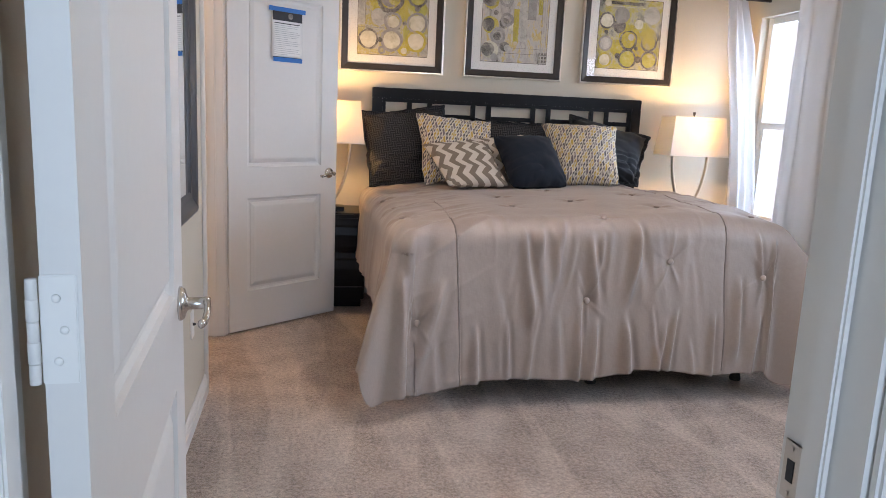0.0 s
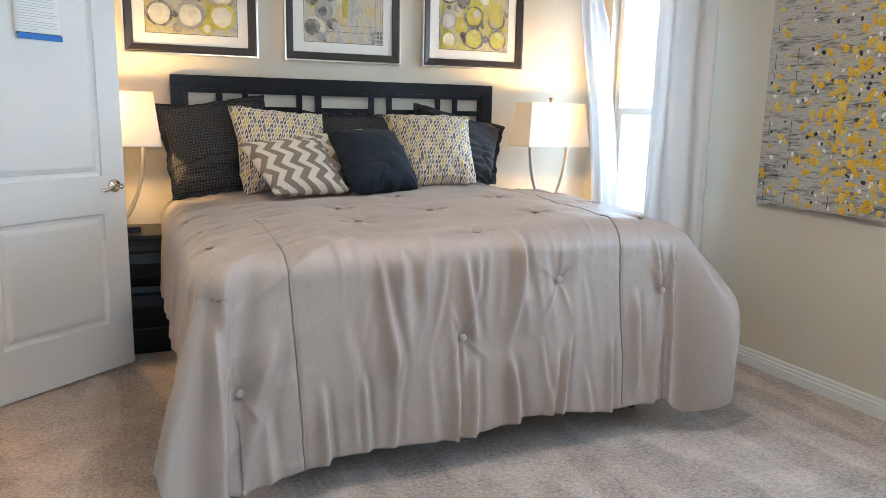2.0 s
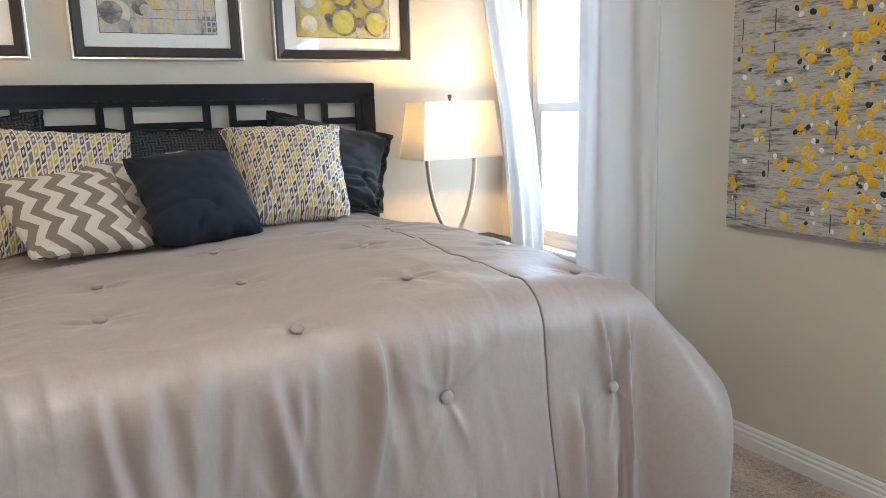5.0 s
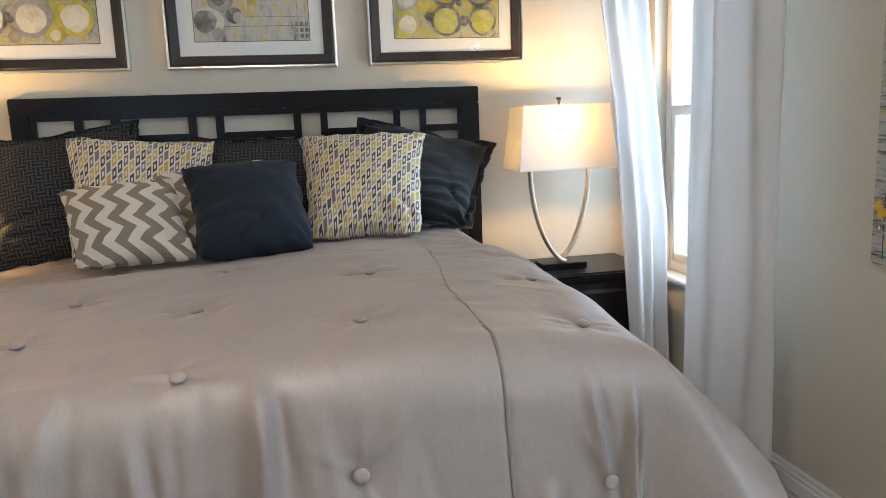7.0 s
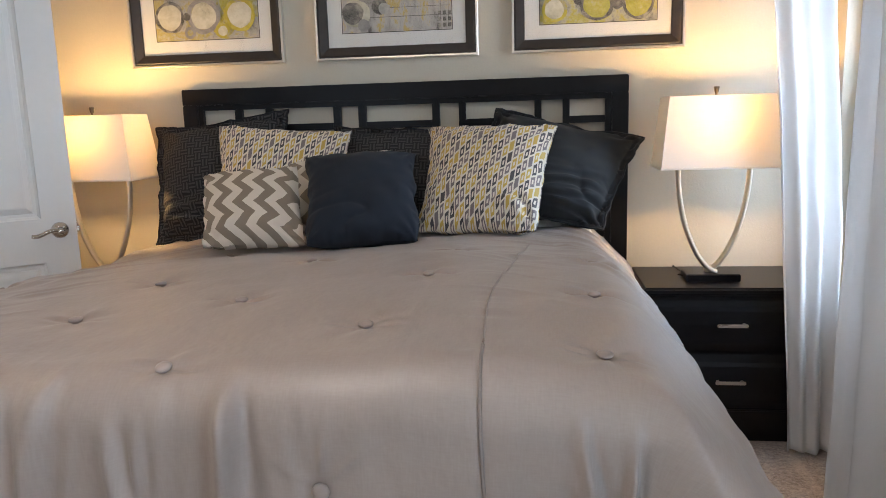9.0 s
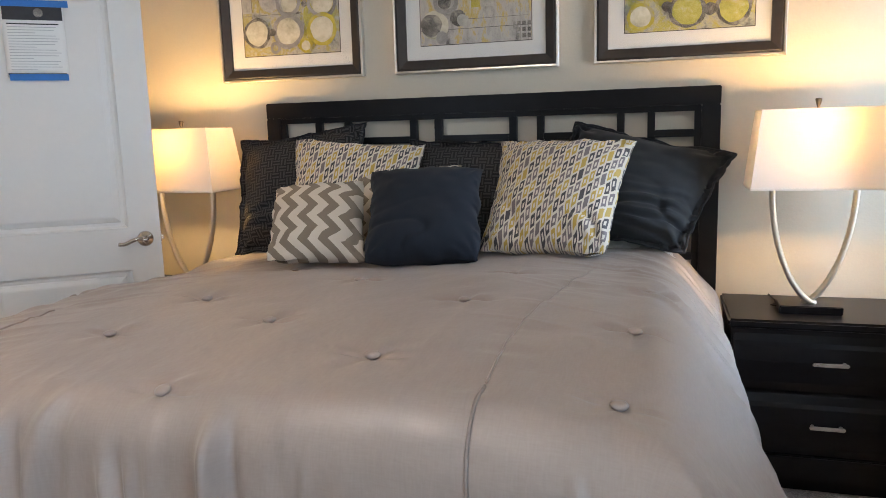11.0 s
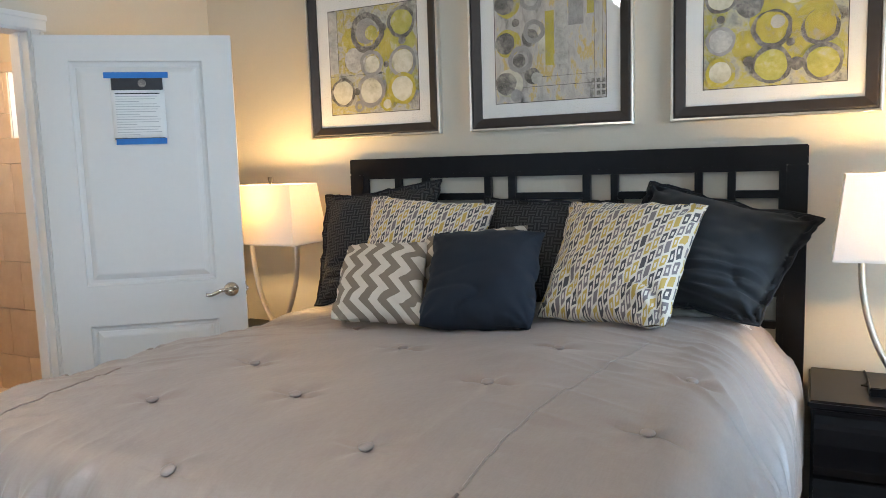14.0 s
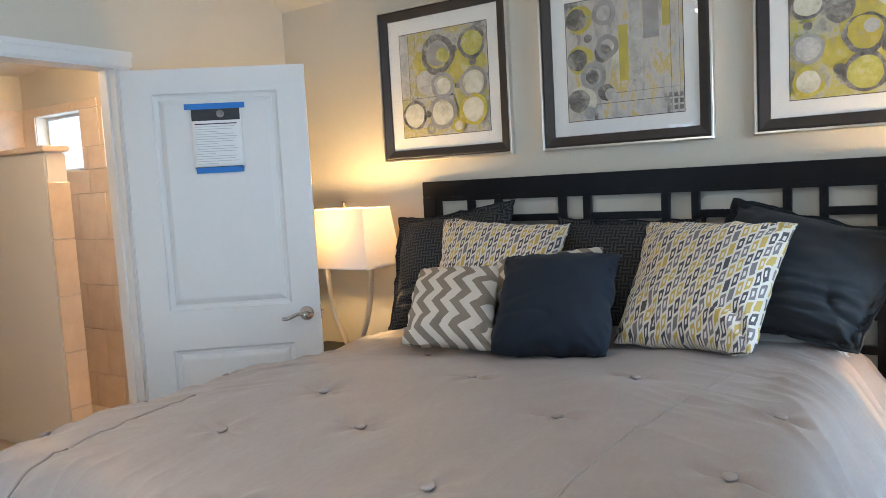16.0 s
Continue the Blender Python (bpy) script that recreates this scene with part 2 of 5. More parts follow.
def greek_key():
    """Interlocking bent lines, dark grey on black."""
    g = Graph("key_pattern_cotton", 0.8)
    g.put(g.b, "Specular IOR Level", 0.2)
    c = g.node("SeparateXYZ", Vector=g.coord("UV"))
    s = 0.032
    a, b = g.math("DIVIDE", c.outputs[0], s), g.math("DIVIDE", c.outputs[1], s)
    chk = g.math("MODULO", g.math("ADD", g.math("FLOOR", a), g.math("FLOOR", b)), 2.0)
    chk = g.math("GREATER_THAN", g.math("ABSOLUTE", chk), 0.5)
    fa = g.math("ABSOLUTE", g.math("SUBTRACT", g.math("FRACT", g.math("MULTIPLY", a, 2.0)), 0.5))
    fb = g.math("ABSOLUTE", g.math("SUBTRACT", g.math("FRACT", g.math("MULTIPLY", b, 2.0)), 0.5))
    la, lb = g.math("LESS_THAN", fa, 0.22), g.math("LESS_THAN", fb, 0.22)
    n = g.node("Mix")
    g.put(n, 0, chk)
    g.put(n, 2, la)
    g.put(n, 3, lb)
    line = n.outputs[0]
    w = g.noise(g.node("Mapping", Vector=g.coord("UV"), Scale=(500, 500, 1)).outputs[0], 1.0, 2)
    col = g.mix(line, (0.020, 0.020, 0.023), (0.075, 0.074, 0.077))
    g.put(g.b, "Base Color", g.mix(g.math("MULTIPLY", w, 0.3), col, (0.03, 0.03, 0.03)))
    g.bump(g.math("ADD", w, line), 0.4, 0.0015)
    return g.m


CHEVRON, LOZENGE, KEY = chevron(), lozenges(), greek_key()


def cloth_lit(name, col, through=0.4, tint=None):
    """Thin cloth that lets light through, in the tint given or in its own colour."""
    g = Graph(name, 0.9)
    v = g.coord()
    w = g.noise(v, 320, 2)
    c = g.ramp(w, [(0.3, tuple(x * 0.94 for x in col)), (0.7, col)])
    g.put(g.b, "Base Color", c)
    tl = g.node("BsdfTranslucent", Color=tint or c)
    mx = g.node("MixShader", Fac=through)
    g.t.links.new(g.b.outputs[0], mx.inputs[1])
    g.t.links.new(tl.outputs[0], mx.inputs[2])
    g.t.links.new(mx.outputs[0], g.t.nodes["Material Output"].inputs["Surface"])
    g.bump(w, 0.2, 0.001)
    return g.m


CURTAIN = cloth_lit("white_curtain", (0.84, 0.83, 0.83), 0.34)
# the warm glow of the lit shade is put into its transmitted colour
SHADE = cloth_lit("linen_shade", (0.86, 0.84, 0.80), 0.12, (0.92, 0.70, 0.40))


def glow(name, col, power):
    g = Graph(name, 0.5)
    g.put(g.b, "Emission Color", col)
    g.put(g.b, "Emission Strength", power)
    return g.m


BULB = glow("lit_bulb", (1.0, 0.66, 0.34), 12.0)
SKY_GLOW = glow("bright_sky", (0.90, 0.95, 1.0), 1.15)
FIXTURE = glow("lit_diffuser", (1.0, 0.72, 0.42), 4.0)


def tile_mat():
    g = Graph("beige_ceramic_tile", 0.35)
    v = g.coord()
    r = g.node("ObjectInfo").outputs["Random"]
    a, b = g.noise(v, 9, 4), g.noise(v, 45, 3)
    f = g.math("ADD", g.math("MULTIPLY", a, 0.6), g.math("ADD", g.math("MULTIPLY", b, 0.2), g.math("MULTIPLY", r, 0.2)))
    g.put(g.b, "Base Color", g.ramp(f, [(0.3, (0.62, 0.49, 0.375)), (0.7, (0.76, 0.63, 0.50))]))
    g.bump(b, 0.1, 0.002)
    return g.m


TILE = tile_mat()


def painted_art(name, stops, sx, sy, seed):
    """Brushed, blotchy paint."""
    g = Graph(name, 0.7)
    v = g.node("Mapping", Vector=g.coord(), Location=(seed, seed * 0.7, seed), Scale=(sx, sy, sy if sx > sy else sx)).outputs[0]
    a, b = g.noise(v, 6, 6, 0.65), g.noise(v, 26, 4, 0.7)
    f = g.math("ADD", g.math("MULTIPLY", a, 0.7), g.math("MULTIPLY", b, 0.3))
    g.put(g.b, "Base Color", g.ramp(f, stops))
    g.bump(b, 0.2, 0.002)
    return g.m


ART_A = painted_art("art_grey_yellow", [(0.36, (0.12, 0.11, 0.10)), (0.43, (0.36, 0.34, 0.30)), (0.48, (0.50, 0.48, 0.42)), (0.53, (0.47, 0.39, 0.09)), (0.62, (0.55, 0.52, 0.42))], 1.2, 1.2, 3.1)
ART_B = painted_art("art_grey_beige", [(0.36, (0.15, 0.135, 0.13)), (0.43, (0.42, 0.39, 0.36)), (0.52, (0.56, 0.53, 0.49)), (0.57, (0.60, 0.44, 0.12)), (0.64, (0.62, 0.60, 0.55))], 1.8, 0.7, 8.3)
ART_C = painted_art("art_yellow_green", [(0.36, (0.12, 0.11, 0.09)), (0.43, (0.36, 0.35, 0.30)), (0.48, (0.50, 0.47, 0.32)), (0.54, (0.50, 0.44, 0.07)), (0.64, (0.60, 0.57, 0.42))], 1.2, 1.2, 5.7)
PAINT_YELLOW = painted_art("art_yellow", [(0.38, (0.42, 0.38, 0.26)), (0.45, (0.46, 0.38, 0.05)), (0.55, (0.56, 0.47, 0.08)), (0.62, (0.55, 0.50, 0.30))], 2, 2, 1.0)
PAINT_GREEN = painted_art("art_lime", [(0.38, (0.36, 0.35, 0.26)), (0.45, (0.40, 0.37, 0.06)), (0.55, (0.52, 0.48, 0.12)), (0.62, (0.55, 0.53, 0.36))], 2, 2, 2.0)
PAINT_CREAM = painted_art("art_cream", [(0.38, (0.40, 0.38, 0.28)), (0.46, (0.56, 0.53, 0.40)), (0.6, (0.70, 0.67, 0.56))], 2, 2, 1.5)
PAINT_DARK = painted_art("art_dark_ring", [(0.38, (0.08, 0.074, 0.066)), (0.50, (0.19, 0.175, 0.16)), (0.60, (0.40, 0.37, 0.31))], 3, 3, 2.5)
PAINT_MIST = painted_art("art_mist", [(0.35, (0.34, 0.33, 0.30)), (0.6, (0.58, 0.56, 0.52))], 3, 3, 6.5)
PAINT_GREY = painted_art("art_grey_ring", [(0.35, (0.26, 0.24, 0.23)), (0.65, (0.42, 0.40, 0.38))], 2, 2, 4.5)
DAB_YELLOW = plain("thick_yellow_paint", (0.72, 0.43, 0.025), 0.45, vary=0.25, grain=80, bump=0.3, coarse=14)
DAB_PALE = plain("thick_pale_yellow_paint", (0.70, 0.52, 0.10), 0.45, vary=0.2, grain=80, bump=0.3, coarse=14)
DAB_WHITE = plain("thick_white_paint", (0.80, 0.79, 0.76), 0.45, vary=0.05, grain=80, bump=0.3)
DAB_BLACK = plain("thick_black_paint", (0.02, 0.02, 0.025), 0.4, vary=0.2, grain=80, bump=0.3)


def canvas_mat():
    g = Graph("brushed_grey_canvas", 0.65)
    v = g.coord()
    st = g.noise(g.node("Mapping", Vector=v, Scale=(1, 1.5, 8)).outputs[0], 3, 6, 0.7)
    st2 = g.noise(g.node("Mapping", Vector=v, Scale=(1, 5, 45)).outputs[0], 3, 4, 0.7)
    f = g.math("ADD", g.math("MULTIPLY", st, 0.6), g.math("MULTIPLY", st2, 0.4))
    c = g.ramp(f, [(0.38, (0.06, 0.053, 0.047)), (0.44, (0.24, 0.225, 0.215)), (0.49, (0.43, 0.415, 0.395)), (0.55, (0.50, 0.485, 0.46)), (0.59, (0.36, 0.29, 0.19)), (0.64, (0.58, 0.565, 0.54))])
    g.put(g.b, "Base Color", c)
    g.bump(st2, 0.3, 0.002)
    return g.m


CANVAS = canvas_mat()


# ---- mesh helpers ----
def link_mesh(name, bm, material, smooth=False):
    me = bpy.data.meshes.new(name)
    bm.normal_update()
    bm.to_mesh(me)
    bm.free()
    me.materials.append(material)
    if smooth:
        me.polygons.foreach_set("use_smooth", [True] * len(me.polygons))
    return new(name, me)


def part(name, bm, material, parent, label="", smooth=False, kind=""):
    ob = link_mesh(name, bm, material, smooth)
    ob.parent = parent
    if label:
        ob["label"] = label
    if kind:
        ob["kind"] = kind
    return ob


def thing(name, label, category, loc=(0, 0, 0), turn=0.0, group="", kind=""):
    ob = new(name)
    ob.empty_display_size = 0.1
    ob.matrix_world = pose(*loc, 0, 0, turn)
    return tagged(ob, label, category, group, kind)


def box(x0, x1, y0, y1, z0, z1, bevel=0.0, into=None, segments=2):
    bm = bmesh.new()
    bmesh.ops.create_cube(bm, size=1)
    for v in bm.verts:
        v.co = Vector(((x0 + x1) / 2 + v.co.x * (x1 - x0), (y0 + y1) / 2 + v.co.y * (y1 - y0), (z0 + z1) / 2 + v.co.z * (z1 - z0)))
    if bevel:
        bmesh.ops.bevel(bm, geom=bm.edges[:], offset=bevel, segments=segments, affect="EDGES", clamp_overlap=True)
    if into is None:
        return bm
    merge(into, bm)
    return into


def merge(a, b):
    me = bpy.data.meshes.new("scratch")
    b.to_mesh(me)
    b.free()
    a.from_mesh(me)
    bpy.data.meshes.remove(me)
    return a


def lathe(profile, segs=24, axis="Z"):
    """Turned form from (radius, height) pairs."""
    bm = bmesh.new()
    rings = []
    for r, h in profile:
        ring = []
        for k in range(segs):
            a = 2 * math.pi * k / segs
            p = (r * math.cos(a), r * math.sin(a), h)
            if axis == "Y":
                p = (p[0], p[2], p[1])
            if axis == "X":
                p = (p[2], p[0], p[1])
            ring.append(bm.verts.new(p))
        rings.append(ring)
    for a, b in zip(rings, rings[1:]):
        for k in range(segs):
            bm.faces.new((a[k], a[(k + 1) % segs], b[(k + 1) % segs], b[k]))
    bm.faces.new(rings[0][::-1])
    bm.faces.new(rings[-1])
    bmesh.ops.recalc_face_normals(bm, faces=bm.faces)
    return bm


def tube(points, r, segs=8, ry=None, flat=None):
    """A rod along points; r may differ in its two cross directions (ry), flat: the direction of the first."""
    bm = bmesh.new()
    pts = [Vector(p) for p in points]
    rings = []
    for i, p in enumerate(pts):
        d = (pts[min(i + 1, len(pts) - 1)] - pts[max(i - 1, 0)]).normalized()
        ref = Vector(flat) if flat else (Vector((0, 0, 1)) if abs(d.z) < 0.9 else Vector((1, 0, 0)))
        a = (ref - d * ref.dot(d)).normalized()
        b = d.cross(a)
        rings.append([bm.verts.new(p + a * (r * math.cos(2 * math.pi * k / segs)) + b * ((ry or r) * math.sin(2 * math.pi * k / segs))) for k in range(segs)])
    for a, b in zip(rings, rings[1:]):
        for k in range(segs):
            bm.faces.new((a[k], a[(k + 1) % segs], b[(k + 1) % segs], b[k]))
    bm.faces.new(rings[0][::-1])
    bm.faces.new(rings[-1])
    bmesh.ops.recalc_face_normals(bm, faces=bm.faces)
    return bm


def prism(outline, z0, z1):
    """A flat outline in x and y, made thick between z0 and z1."""
    bm = bmesh.new()
    lo = [bm.verts.new((x, y, z0)) for x, y in outline]
    hi = [bm.verts.new((x, y, z1)) for x, y in outline]
    n = len(lo)
    bm.faces.new(lo[::-1])
    bm.faces.new(hi)
    for k in range(n):
        bm.faces.new((lo[k], lo[(k + 1) % n], hi[(k + 1) % n], hi[k]))
    return bm


def grid_mesh(P, uv=None, name="grid", closed=False):
    """A mesh object from an array of points (rows, columns, 3)."""
    n, m, _ = P.shape
    idx = np.arange(n * m).reshape(n, m)
    f = np.stack([idx[:-1, :-1], idx[1:, :-1], idx[1:, 1:], idx[:-1, 1:]], -1).reshape(-1, 4)
    me = bpy.data.meshes.new(name)
    me.from_pydata(P.reshape(-1, 3).tolist(), [], f.tolist())
    if uv is not None:
        lay = me.uv_layers.new(name="UVMap")
        lay.data.foreach_set("uv", uv.reshape(-1, 2)[f.reshape(-1)].astype(np.float32).reshape(-1))
    me.polygons.foreach_set("use_smooth", [True] * len(me.polygons))
    me.update()
    return me


RNG = np.random.default_rng(7)
TABLE = RNG.random((256, 256))


def vnoise(x, y, seed=0):
    """Smooth value noise in -1..1 for arrays."""
    x, y = np.asarray(x, float) + seed * 17.31, np.asarray(y, float) + seed * 9.77
    xi, yi = np.floor(x).astype(int), np.floor(y).astype(int)
    fx, fy = x - xi, y - yi
    fx, fy = fx * fx * (3 - 2 * fx), fy * fy * (3 - 2 * fy)
    g = lambda a, b: TABLE[a % 256, b % 256]
    v = (g(xi, yi) * (1 - fx) + g(xi + 1, yi) * fx) * (1 - fy) + (g(xi, yi + 1) * (1 - fx) + g(xi + 1, yi + 1) * fx) * fy
    return v * 2 - 1


def sstep(a, b, x):
    t = np.clip((x - a) / (b - a), 0, 1)
    return t * t * (3 - 2 * t)


# ---- the room's structure ----
def structure(name, bm, material, label):
    return tagged(link_mesh(name, bm, material), label, "", "", "structure")


# bedroom floor, hall floor and bathroom floor
carpet_floor = structure("floor", box(XW - 0.12, XE + 0.15, -1.75, YN + 0.15, -0.10, 0.0), CARPET, "beige cut-pile carpet with vacuum tracks")
structure("floor_bathroom", box(-2.67, XW - 0.12, 2.8, YN + 0.15, -0.10, -0.004), TILE, "beige ceramic bathroom floor")

H = 3.1   # walls run up behind the ceiling
WY0, WY1, WZ0, WZ1 = 4.70, 5.54, 0.60, 2.12          # east window
SY0, SY1 = 1.40, 2.70                                  # unseen second east window, beside the dresser, assumed from its daylight
DX0, DX1, DH = 0.442, 1.245, 2.06                      # entry opening
BY0, BY1, BH = 3.90, 4.715, 2.06                      # bathroom opening
TW = 0.15

bm = box(-2.52, XE + TW, YN, YN + TW, 0, 1.71)
box(-2.52, -2.35, YN, YN + TW, 1.71, 2.13, into=bm)
box(-1.77, -1.50, YN, YN + TW, 1.71, 2.13, into=bm)
box(-0.94, XE + TW, YN, YN + TW, 1.71, 2.13, into=bm)
box(-2.52, XE + TW, YN, YN + TW, 2.13, H, into=bm)
structure("wall_north", bm, WALL, "greige painted wall with light orange-peel texture")

bm = box(XE, XE + TW, YS, SY0, 0, H)
box(XE, XE + TW, SY1, WY0, 0, H, into=bm)
box(XE, XE + TW, SY0, SY1, 0, WZ0, into=bm)
box(XE, XE + TW, SY0, SY1, WZ1, H, into=bm)
box(XE, XE + TW, WY1, YN, 0, H, into=bm)
box(XE, XE + TW, WY0, WY1, 0, WZ0, into=bm)
box(XE, XE + TW, WY0, WY1, WZ1, H, into=bm)
structure("wall_east", bm, WALL, "greige painted wall with a window")

bm = box(-0.6, DX0 - 0.02, YS - 0.12, YS, 0, H)
box(DX1 + 0.02, XE + TW, YS - 0.12, YS, 0, H, into=bm)
box(DX0 - 0.02, DX1 + 0.02, YS - 0.12, YS, DH + 0.02, H, into=bm)
structure("wall_south", bm, WALL, "greige painted wall with a doorway")

bm = box(XW - 0.12, XW, YS, BY0 - 0.02, 0, H)
box(XW - 0.12, XW, BY1 + 0.02, YN, 0, H, into=bm)
box(XW - 0.12, XW, BY0 - 0.02, BY1 + 0.02, BH + 0.02, H, into=bm)
structure("wall_west", bm, WALL, "greige painted wall with the bathroom doorway")

# ceiling: a slope rising from the bed wall, then flat
bm = bmesh.new()
prof = [(YN + 0.15, 2.35), (YN, 2.455), (5.33, 2.77), (YS - 0.12, 2.77), (YS - 0.12, 2.9), (5.28, 2.9), (YN + 0.15, 2.6)]
ends = [[bm.verts.new((x, y, z)) for y, z in prof] for x in (XW - 0.05, XE + 0.05)]
n = len(prof)
for k in range(n):
    bm.faces.new((ends[0][k], ends[0][(k + 1) % n], ends[1][(k + 1) % n], ends[1][k]))
bm.faces.new(ends[0])
bm.faces.new(ends[1][::-1])
bmesh.ops.recalc_face_normals(bm, faces=bm.faces)
structure("ceiling", bm, CEIL, "warm white painted ceiling with a sloped edge")

# hall behind the camera; its end opening is made up for the fill
bm = box(-0.60, -0.48, -1.75, YS - 0.12, 0, 2.6)
box(2.2, 2.32, -1.75, YS - 0.12, 0, 2.6, into=bm)
box(-0.48, 0.2, -1.87, -1.75, 0, 2.6, into=bm)
box(1.6, 2.2, -1.87, -1.75, 0, 2.6, into=bm)
box(0.2, 1.6, -1.87, -1.75, 0, 0.7, into=bm)
box(0.2, 1.6, -1.87, -1.75, 2.1, 2.6, into=bm)
structure("wall_hall", bm, WALL, "greige painted hall walls")
structure("ceiling_hall", box(-0.6, 2.32, -1.87, YS - 0.12, 2.6, 2.7), CEIL, "painted hall ceiling")

# bathroom shell
bm = box(-2.67, -2.52, 2.8, YN + TW, 0, 2.6)
box(-2.52, XW - 0.12, 2.68, 2.8, 0, 2.6, into=bm)
structure("wall_bathroom", bm, WALL, "painted bathroom walls")
structure("ceiling_bathroom", box(-2.67, XW - 0.10, 2.68, YN, 2.45, 2.55), CEIL, "painted bathroom ceiling")


def run_profile(p0, p1, inward, prof):
    """A moulding along the floor from p0 to p1; prof: (out, up) pairs, inward: its direction into the room."""
    bm = bmesh.new()
    i = Vector((*inward, 0))
    e = [[bm.verts.new(Vector((*p, 0)) + i * o + Vector((0, 0, u))) for o, u in prof] for p in (p0, p1)]
    n = len(prof)
    for k in range(n):
        bm.faces.new((e[0][k], e[0][(k + 1) % n], e[1][(k + 1) % n], e[1][k]))
    bm.faces.new(e[0])
    bm.faces.new(e[1][::-1])
    bmesh.ops.recalc_face_normals(bm, faces=bm.faces)
    return bm


BASE = [(0, 0), (0.018, 0), (0.018, 0.046), (0.011, 0.051), (0.014, 0.056), (0.014, 0.064), (0.008, 0.070), (0.008, 0.076), (0.010, 0.080), (0.004, 0.089), (0, 0.089)]
for p0, p1, d in (((XE, YS), (XE, YN), (-1, 0)), ((XW, YN), (XE, YN), (0, -1)), ((XW, YS), (XW, BY0 - 0.066), (1, 0)), ((XW, BY1 + 0.066), (XW, YN), (1, 0)), ((DX1 + 0.066, YS), (XE, YS), (0, 1)), ((DX1 + 0.066, YS - 0.12), (2.2, YS - 0.12), (0, -1))):
    structure("baseboard", run_profile(p0, p1, d, BASE), WHITE, "white painted profiled baseboard")

# door linings, stops and casings
def casing_piece(a, b, c, d, e, f):
    return box(a, b, c, d, e, f, 0.004)


trim = thing("trim", "white painted door casing and lining of the bathroom", "", kind="structure")
part("jamb", box(XW - 0.12, XW, BY0 - 0.02, BY0, 0, BH + 0.02), WHITE, trim)
part("jamb", box(XW - 0.12, XW, BY1, BY1 + 0.02, 0, BH + 0.02), WHITE, trim)
part("head", box(XW - 0.12, XW, BY0, BY1, BH, BH + 0.02), WHITE, trim)
part("stop", box(XW - 0.075, XW - 0.045, BY1 - 0.011, BY1, 0, BH), WHITE, trim)
part("stop", box(XW - 0.075, XW - 0.045, BY0, BY0 + 0.011, 0, BH), WHITE, trim)
for y0, y1 in ((BY0 - 0.064, BY0 - 0.006), (BY1 + 0.006, BY1 + 0.064)):
    b = casing_piece(XW, XW + 0.012, y0, y1, 0, BH + 0.006)
    box(XW + 0.002, XW + 0.018, y0 - 0.003 if y0 < BY0 - 0.03 else y1 - 0.018, y0 + 0.018 if y0 < BY0 - 0.03 else y1 + 0.003, 0.002, BH + 0.003, 0.003, into=b)
    part("casing", b, WHITE, trim)
b = casing_piece(XW, XW + 0.012, BY0 - 0.064, BY1 + 0.084, BH + 0.006, BH + 0.055)
box(XW + 0.002, XW + 0.018, BY0 - 0.067, BY1 + 0.087, BH + 0.048, BH + 0.075, 0.004, into=b)
part("casing", b, WHITE, trim)

trim = thing("trim", "white painted door casing and lining of the entry", "", kind="structure")
part("jamb", box(DX0 - 0.02, DX0, YS - 0.12, YS, 0, DH + 0.02), WHITE, trim)
part("jamb", box(DX1, DX1 + 0.02, YS - 0.12, YS, 0, DH + 0.02), WHITE, trim)
part("head", box(DX0, DX1, YS - 0.12, YS, DH, DH + 0.02), WHITE, trim)
part("stop", box(DX1 - 0.011, DX1, YS - 0.076, YS - 0.040, 0, DH, 0.003), WHITE, trim)
part("stop", box(DX0, DX0 + 0.011, YS - 0.076, YS - 0.040, 0, DH, 0.003), WHITE, trim)
for x0, x1 in ((DX0 - 0.064, DX0 - 0.006), (DX1 + 0.006, DX1 + 0.064)):
    part("casing", casing_piece(x0, x1, YS, YS + 0.015, 0, DH + 0.065), WHITE, trim)
    part("casing", casing_piece(x0, x1, YS - 0.135, YS - 0.12, 0, DH + 0.065), WHITE, trim)
strike = box(DX1 - 0.0025, DX1 - 0.0005, YS - 0.034, YS - 0.004, 0.915, 0.985, 0.001)
plate = part("strike_plate", strike, NICKEL, trim, "brushed nickel strike plate")
# black patch on the plate, painted in place of a shaded hole
part("strike_hole_shade", box(DX1 - 0.0032, DX1 - 0.0024, YS - 0.024, YS - 0.012, 0.937, 0.963), INK_HOLE_DARK, plate)
for z in (0.923, 0.977):
    part("screw", box(DX1 - 0.004, DX1 - 0.0024, YS - 0.021, YS - 0.015, z - 0.003, z + 0.003, 0.001), NICKEL, plate)

structure("backdrop", box(5.6, 5.62, -4, 10, -3, 6), SKY_GLOW, "overexposed daylight outside the windows")
structure("backdrop", box(-6, 1, 7.2, 7.22, -3, 6), SKY_GLOW, "overexposed daylight outside the shower windows")


